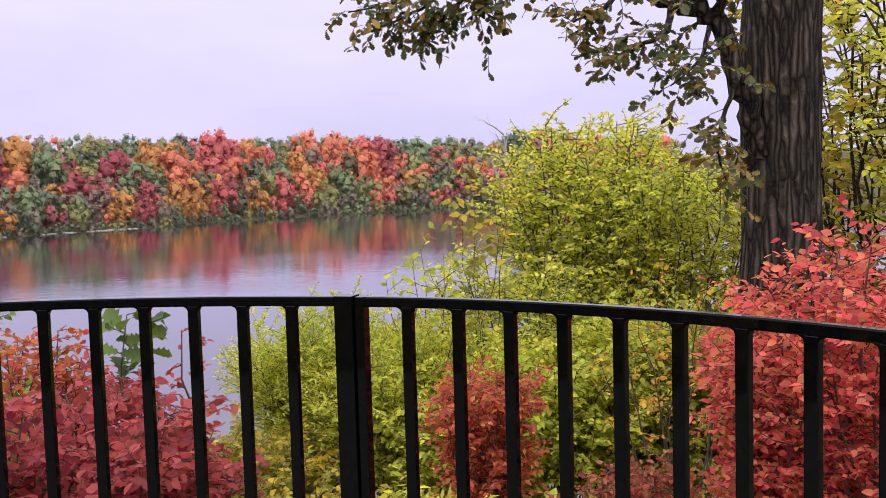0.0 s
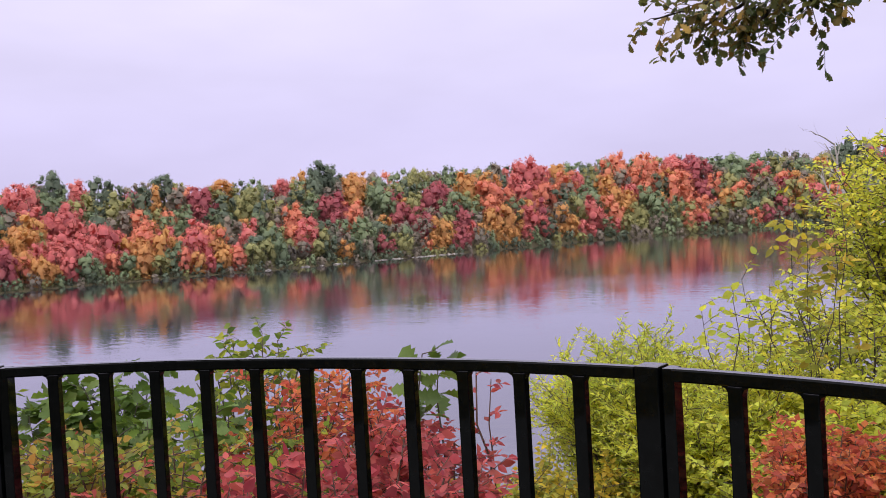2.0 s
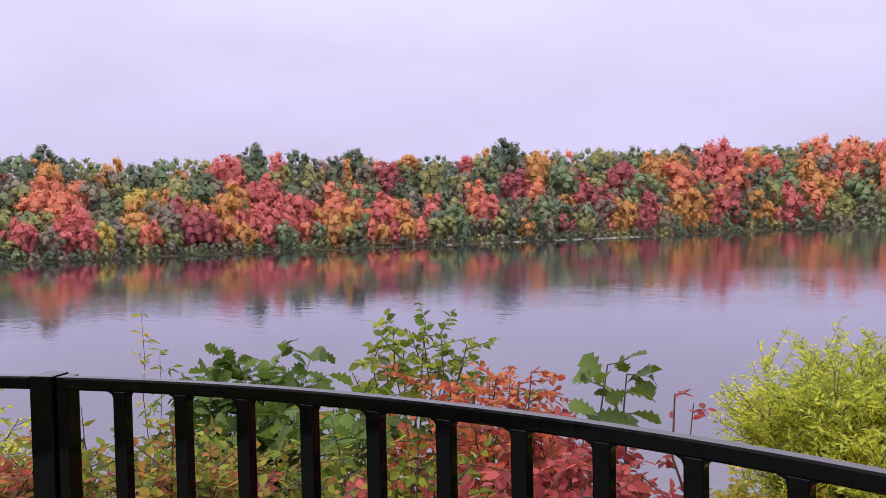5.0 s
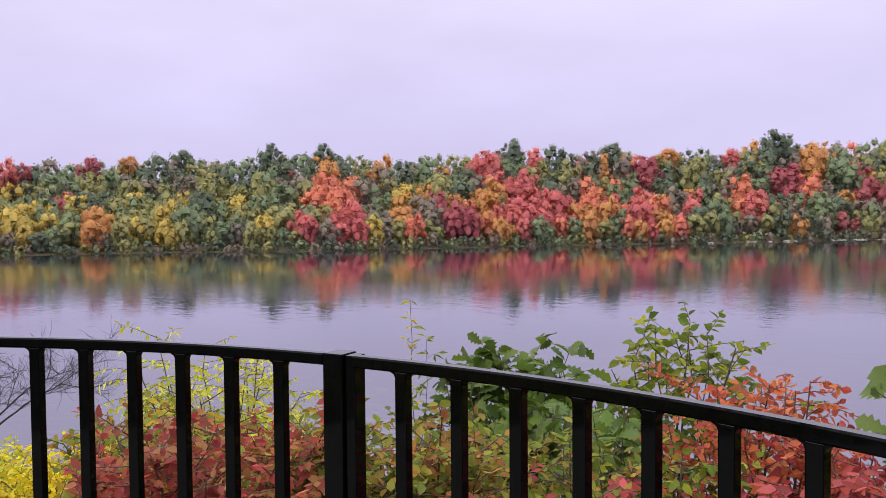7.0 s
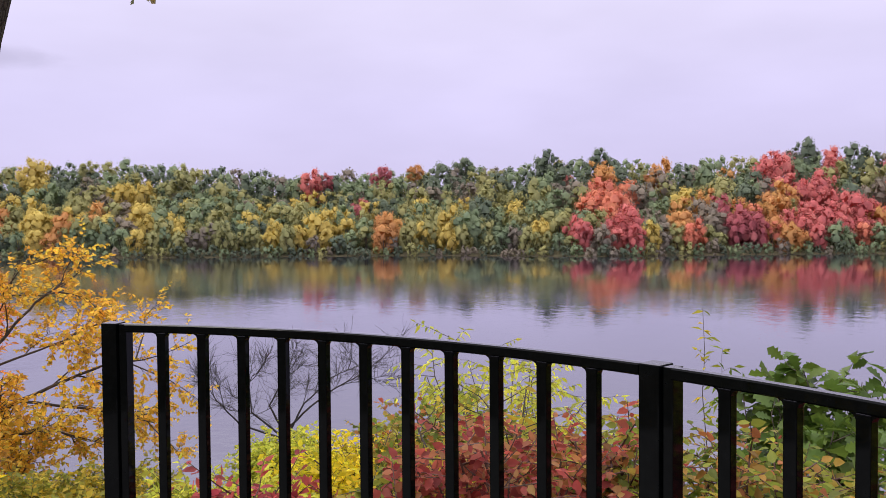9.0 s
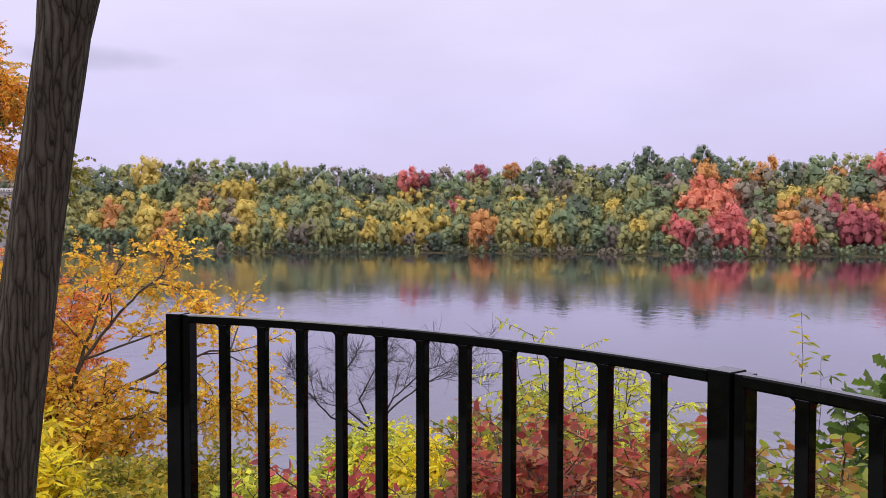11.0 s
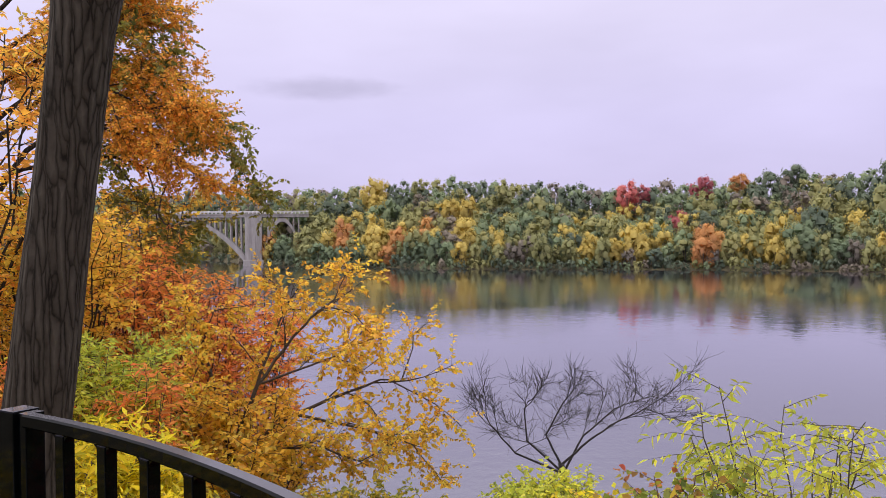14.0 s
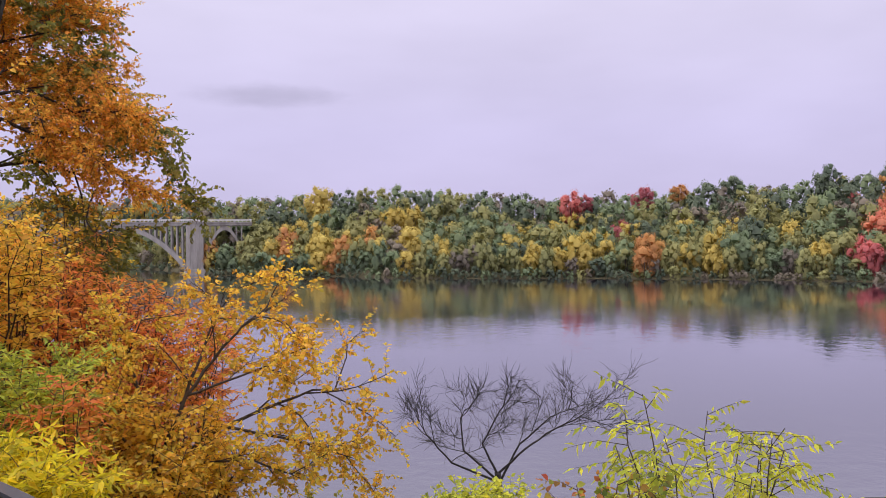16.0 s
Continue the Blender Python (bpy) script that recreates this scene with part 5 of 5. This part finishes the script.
bush("mixed_shrub", spot(MIDDLE, 45.0, 2.6), 0.72, 0.42, "ovate", "mixed", 0.040, "tangled shrub with green, yellow and red leaves", "shrub", 47, (24, 17, 10), TWIG_RED, shape_top=0.25, twig_len=0.22)
bush("mixed_shrub", spot(MIDDLE, 53.5, 2.7), 0.80, 0.42, "ovate", "mixed", 0.039, "tangled shrub with green, yellow and red leaves", "shrub", 48, (30, 20, 12), TWIG_RED, shape_top=0.25, twig_len=0.22)
bush("mixed_shrub", spot(MIDDLE, 37.0, 2.9), 0.60, 0.36, "ovate", "green", 0.048, "leafy green shrub behind the railing", "shrub", 481, NEAR, shape_top=0.3, twig_len=0.22)
bush("crimson_shrub", spot(MIDDLE, 42.0, 2.3), 0.66, 0.28, "round", "crimson", 0.050, "low shrub with bright crimson leaves", "shrub", 482, (16, 12, 8), TWIG_RED, shape_top=0.3, twig_len=0.18)
bush("oak_seedling", (-3.75, 4.30), 0.66, 0.40, "oak", "oakling", 0.125, "young oak with large lobed dark green leaves", "sapling", 49, (16, 9, 8), shape_top=0.3, twig_len=0.24, low=0.35)
bush("oak_seedling", spot(MIDDLE, 40, 3.7), 0.66, 0.26, "oak", "oakling", 0.12, "young oak with large lobed dark green leaves", "sapling", 50, (6, 7, 6), shape_top=0.3, twig_len=0.2, low=0.4)
bush("oak_seedling", spot(MIDDLE, 21.3, 3.3), 0.82, 0.10, "oak", "oakling", 0.125, "oak seedling with a few broad green leaves", "sapling", 51, (2, 4, 3), shape_top=0.3, twig_len=0.09, low=0.82)
bush("sapling", (-2.78, 4.5), 0.92, 0.33, "ovate", "green", 0.060, "sapling with fresh green pointed leaves", "sapling", 52, (14, 13, 9), shape_top=0.5, twig_len=0.22, low=0.35)
bush("sapling", (-2.35, 4.6), 0.62, 0.3, "ovate", "green", 0.056, "sapling with fresh green pointed leaves", "sapling", 521, (8, 10, 8), shape_top=0.5, twig_len=0.2, low=0.4)
bush("sapling", spot(MIDDLE, 52.3, 5.0), 0.90, 0.08, "lance", "olive", 0.07, "single upright shoot with yellow-brown leaves", "sapling", 53, (1, 9, 3), shape_top=0.1, twig_len=0.07, low=0.6, trunk_r=0.006)
bush("sapling", spot(MIDDLE, 50.4, 4.6), 0.70, 0.09, "lance", "green", 0.07, "single upright shoot with green leaves", "sapling", 531, (1, 10, 4), shape_top=0.1, twig_len=0.08, low=0.6, trunk_r=0.006)
bush("red_shrub", spot(MIDDLE, 65.0, 2.6), 0.78, 0.46, "ovate", "brick", 0.037, "dense shrub with brick red leaves by the railing", "shrub", 54, (36, 24, 14), TWIG_RED, shape_top=0.25, twig_len=0.2)
bush("olive_shrub", spot(MIDDLE, 56.0, 2.5), 0.74, 0.26, "ovate", "mixed", 0.040, "upright shrub with olive green and reddening leaves", "shrub", 543, (18, 16, 10), TWIG_RED, shape_top=0.3, twig_len=0.2)
bush("red_shrub", spot(MIDDLE, 57.5, 2.4), 0.52, 0.3, "ovate", "brick", 0.044, "shrub with brick red and green leaves", "shrub", 541, NEAR, TWIG_RED, shape_top=0.25, twig_len=0.2)
bush("mixed_shrub", spot(MIDDLE, 71.5, 2.9), 0.55, 0.28, "ovate", "olive", 0.044, "yellowing shrub beside red bushes", "shrub", 542, NEAR, shape_top=0.3, twig_len=0.2)
bush("crimson_shrub", spot(MIDDLE, 81.5, 2.9), 0.50, 0.34, "ovate", "crimson", 0.044, "low shrub with dark crimson leaves", "shrub", 55, (20, 16, 10), TWIG_RED, shape_top=0.3, twig_len=0.2)
bush("crimson_shrub", spot(MIDDLE, 77.0, 2.5), 0.30, 0.25, "ovate", "brick", 0.044, "low shrub with dark red leaves", "shrub", 551, NEAR, TWIG_RED, shape_top=0.3, twig_len=0.18)
bush("sapling", spot(MIDDLE, 61.5, 3.6), 0.78, 0.42, "lance", "olive", 0.085, "slender yellowing sapling behind red bushes", "sapling", 56, (7, 9, 7), shape_top=0.4, twig_len=0.28, low=0.3, droop=-0.4)
bush("sapling", spot(MIDDLE, 68.5, 3.6), 0.74, 0.3, "ovate", "olive", 0.048, "slender yellowing sapling behind red bushes", "sapling", 561, (6, 9, 7), shape_top=0.4, twig_len=0.24, low=0.3)
bush("yellow_shrub", spot(MIDDLE, 75.0, 6.5), -0.32, 0.7, "small", "lemon", 0.06, "bright lemon-yellow shrub on the slope", "shrub", 57, FULL, shape_top=0.35, twig_len=0.3)
bush("yellow_shrub", spot(MIDDLE, 84.0, 5.6), -0.35, 0.7, "small", "lime", 0.06, "yellow-green shrub on the slope", "shrub", 571, FULL, shape_top=0.35, twig_len=0.3)
# below the end of the railing
bush("sapling", spot(LAST, 68.8, 5.0), 0.74, 0.8, "lance", "lime", 0.075, "airy sapling with drooping narrow yellow-green leaves", "sapling", 58, (22, 15, 11), shape_top=0.55, twig_len=0.34, low=0.3, droop=-0.6)
bush("mixed_shrub", spot(LAST, 75.0, 4.2), 0.26, 0.5, "round", "mixed", 0.042, "low shrub with red and green round leaves", "shrub", 59, (22, 16, 10), TWIG_RED, shape_top=0.3, twig_len=0.2)
bush("mixed_shrub", spot(LAST, 66.0, 4.0), 0.22, 0.45, "ovate", "lime", 0.048, "low yellow-green shrub with red shoots", "shrub", 591, NEAR, TWIG_RED, shape_top=0.3, twig_len=0.22)
bush("mixed_shrub", spot(LAST, 70.5, 3.6), 0.2, 0.35, "ovate", "mixed", 0.05, "low shrub with yellow and dark red leaves", "shrub", 593, NEAR, TWIG_RED, shape_top=0.3, twig_len=0.2)
bush("yellow_shrub", spot(LAST, 79.5, 6.5), -0.72, 0.5, "small", "lemon", 0.06, "lemon-yellow shrub on the slope", "shrub", 592, MID, shape_top=0.3, twig_len=0.26)
bush("yellow_shrub", spot(LAST, 84.0, 8.0), -0.82, 0.5, "small", "lime", 0.06, "yellow-green shrub under a bare tree", "shrub", 60, FULL, shape_top=0.35, twig_len=0.3)
bush("yellow_shrub", spot(LAST, 91.0, 7.0), -1.35, 0.7, "small", "olive", 0.06, "olive and gold undergrowth on the slope", "shrub", 601, FULL, shape_top=0.3, twig_len=0.28)
bush("rust_shrub", spot(LAST, 88.5, 4.4), -0.5, 0.35, "round", "rust", 0.048, "small shrub with round russet leaves", "shrub", 602, (10, 10, 8), TWIG_RED, shape_top=0.3, twig_len=0.2)
bush("yellow_shrub", spot(LAST, 97.5, 8.5), -1.25, 1.0, "small", "olive", 0.065, "olive and gold undergrowth on the slope", "shrub", 61, FULL, shape_top=0.3, twig_len=0.3)
bush("yellow_shrub", spot(LAST, 106.0, 7.0), -0.85, 0.9, "small", "olive", 0.065, "olive and gold undergrowth on the slope", "shrub", 62, FULL, shape_top=0.3, twig_len=0.3)
bush("amber_tree", spot(LAST, 105.0, 10.5), -0.2, 1.1, "small", "amber", 0.085, "amber and gold tree on the slope", "tree", 641, FULL, shape_top=0.45, twig_len=0.45, low=0.25, trunk_r=0.02)
bush("sumac", spot(LAST, 104.8, 15.5), 0.95, 1.35, "lance", "orange", 0.13, "sumac with feathery orange-red leaves", "shrub", 65, (34, 28, 14), shape_top=0.45, twig_len=0.5, trunk_r=0.025)
bush("sumac", spot(LAST, 108.6, 14.2), 1.35, 1.1, "lance", "orange", 0.12, "spreading sumac with orange-red leaves", "shrub", 652, (30, 26, 13), shape_top=0.5, twig_len=0.5, trunk_r=0.025)
bush("sumac", spot(LAST, 112.0, 15.0), 1.9, 1.1, "lance", "orange", 0.13, "tall sumac with orange leaves", "shrub", 66, (26, 24, 13), shape_top=0.45, twig_len=0.5, trunk_r=0.025)
bush("amber_tree", spot(LAST, 116.0, 13.0), 2.2, 1.0, "small", "gold", 0.085, "small tree with gold and olive leaves", "tree", 661, FULL, shape_top=0.4, twig_len=0.5, trunk_r=0.025)
bush("amber_tree", spot(LAST, 111.0, 16.5), 2.75, 1.1, "small", "amber", 0.09, "amber tree with thinning leaves before the bridge", "tree", 662, FULL, shape_top=0.5, twig_len=0.5, trunk_r=0.025)
bush("yellow_shrub", spot(LAST, 114.0, 7.2), 0.05, 0.7, "lance", "lemon", 0.115, "shrub with bright yellow pointed leaflets", "shrub", 67, MID, shape_top=0.3, twig_len=0.36)
bush("yellow_shrub", spot(LAST, 111.5, 6.2), -0.35, 0.5, "lance", "lemon", 0.10, "low shrub with bright yellow leaflets", "shrub", 671, MID, shape_top=0.3, twig_len=0.3)
bush("yellow_shrub", spot(LAST, 113.0, 9.0), 0.62, 0.6, "lance", "lime", 0.10, "tall shrub with yellow-green leaflets", "shrub", 68, MID, shape_top=0.4, twig_len=0.4)
bush("sumac", spot(LAST, 110.5, 8.4), 0.25, 0.32, "lance", "orange", 0.10, "small sumac with flaming orange leaves", "shrub", 69, (10, 12, 10), shape_top=0.4, twig_len=0.28)
bush("amber_tree", spot(LAST, 116.5, 11.0), 2.3, 1.0, "small", "amber", 0.085, "leafy tree with amber and gold leaves", "tree", 70, FULL, BARK_ASH, shape_top=0.4, twig_len=0.45, trunk_r=0.025)
bush("amber_tree", spot(LAST, 124.0, 10.0), 5.0, 1.9, "small", "gold", 0.09, "tree with yellow and orange leaves beyond a slender trunk", "tree", 71, (26, 26, 13), BARK_ASH, shape_top=0.4, twig_len=0.45, trunk_r=0.03)
bush("sumac", spot(LAST, 120.0, 9.0), 0.3, 0.8, "lance", "orange", 0.11, "orange sumac behind a slender trunk", "shrub", 72, MID, shape_top=0.4, twig_len=0.35)
bush("yellow_shrub", spot(LAST, 118.5, 5.2), -0.2, 0.55, "ovate", "lemon", 0.060, "yellow shrub at the foot of a slender tree", "shrub", 73, MID, shape_top=0.3, twig_len=0.3)

# a loose hedge of smaller bushes that follows the railing
for i in range(22):
    s = 1.6 - i * 0.225
    x, y, h = fence_at(s)
    rr = random.Random(700 + i)
    o = rr.uniform(0.55, 0.95)
    c_, lab = rr.choice((("mixed", "low bush with green, yellow and red leaves"), ("brick", "low bush with brick red leaves"), ("olive", "low bush with olive and gold leaves"),
                         ("green", "low green bush behind the railing"), ("crimson", "low bush with dark crimson leaves")))
    if s > -0.6:
        c_, lab = rr.choice((("lime", "low yellow-green bush behind the railing"), ("olive", "low bush with olive and gold leaves"), ("rust", "low bush with russet leaves")))
    bush("hedge_bush", (x - math.sin(h) * o, y + math.cos(h) * o), rr.uniform(0.12, 0.42) - (0.45 if s > -0.3 else 0), rr.uniform(0.24, 0.34), "ovate", c_, 0.038, lab, "shrub", 700 + i, (16, 15, 10), TWIG_RED, shape_top=0.3, twig_len=0.2)

# low growth between the shrubs
rng = np.random.default_rng(91)
P_, D_ = [], []
while len(P_) < 52000:
    a, out = radians(rng.uniform(-45, 135)), 0.12 + rng.random() ** 1.6 * 15
    x, y = -0.95 - (2.36 + out) * math.sin(a), -0.28 + (2.36 + out) * math.cos(a)
    if noise.noise(Vector((x * 0.9, y * 0.9, 3))) < -0.25:
        continue
    P_.append((x, y, ground_z(x, y) + rng.random() ** 1.5 * (0.3 + 0.35 * min(1, out / 3))))
    D_.append((rng.normal(), rng.normal(), rng.normal(0.5, 0.5)))
P_, D_ = np.array(P_), np.array(D_)
tagged(part_of("undergrowth", leaves_mesh("undergrowth", "small", P_, D_, rng.uniform(0.04, 0.10, len(P_)), rng, 0.6), LEAF["olive"]), "low olive and brown weeds covering the slope", "undergrowth", kind="stuff")

# bare tree leaning over the water
limb_tree("bare_tree",
          [(rim(LAST, 81.8, -25.0, 12.2), 0.07), (rim(LAST, 82.5, -18.0, 12.2), 0.055), (rim(LAST, 82.8, -15.1, 12.2), 0.045)],
          [([rim(LAST, 82.8, -15.2, 12.2), rim(LAST, 80.9, -13.6, 12.0), rim(LAST, 79.0, -12.3, 12.0), rim(LAST, 77.3, -11.5, 12), rim(LAST, 76.4, -10.9, 12)], 0.019, 0.004),
           ([rim(LAST, 82.6, -15.6, 12.2), rim(LAST, 81.3, -13.3, 12.2), rim(LAST, 79.2, -11.5, 12.2), rim(LAST, 77.9, -10.9, 12.2)], 0.019, 0.004),
           ([rim(LAST, 82.8, -15.2, 12.2), rim(LAST, 83.8, -13.3, 12.2), rim(LAST, 82.6, -11.1, 12.2), rim(LAST, 82.3, -10.7, 12.2)], 0.019, 0.004),
           ([rim(LAST, 82.6, -15.8, 12.2), rim(LAST, 85.1, -13.7, 12.2), rim(LAST, 85.3, -11.6, 12.2), rim(LAST, 84.9, -11.0, 12.2)], 0.019, 0.004),
           ([rim(LAST, 82.6, -15.8, 12.2), rim(LAST, 85.9, -14.5, 12.2), rim(LAST, 87.6, -12.7, 12.2), rim(LAST, 88.0, -12.0, 12.2)], 0.019, 0.004)],
          10, 0, "small", "olive", 0.05, "leafless grey tree with fine twigs above the water", "tree", 81, TWIG_GREY, 0.30, low=0.15, sub=2, droop=0.25)

# pale dead tree beyond the willows
limb_tree("dead_tree",
          [(rim(START, -5.6, -9, 38), 0.22), (rim(START, -5.2, -3, 38), 0.18), (rim(START, -4.8, 0.2, 38), 0.13)],
          [([rim(START, -4.8, 0.0, 38), rim(START, -4.4, 2.0, 38), rim(START, -4.2, 4.0, 38)], 0.10, 0.02),
           ([rim(START, -5.0, -1.4, 38), rim(START, -5.9, 0.8, 38), rim(START, -6.2, 2.6, 38)], 0.09, 0.02),
           ([rim(START, -4.9, -0.8, 38), rim(START, -3.9, 0.6, 38), rim(START, -3.4, 2.2, 38)], 0.08, 0.02),
           ([rim(START, -5.2, -2.4, 38), rim(START, -7.0, -0.6, 38), rim(START, -7.6, 0.9, 38)], 0.08, 0.02)],
          5, 0, "small", "olive", 0.05, "pale dead tree with bare upright limbs", "tree", 83, TWIG_PALE, 0.7, low=0.3, sub=1, droop=0.3)
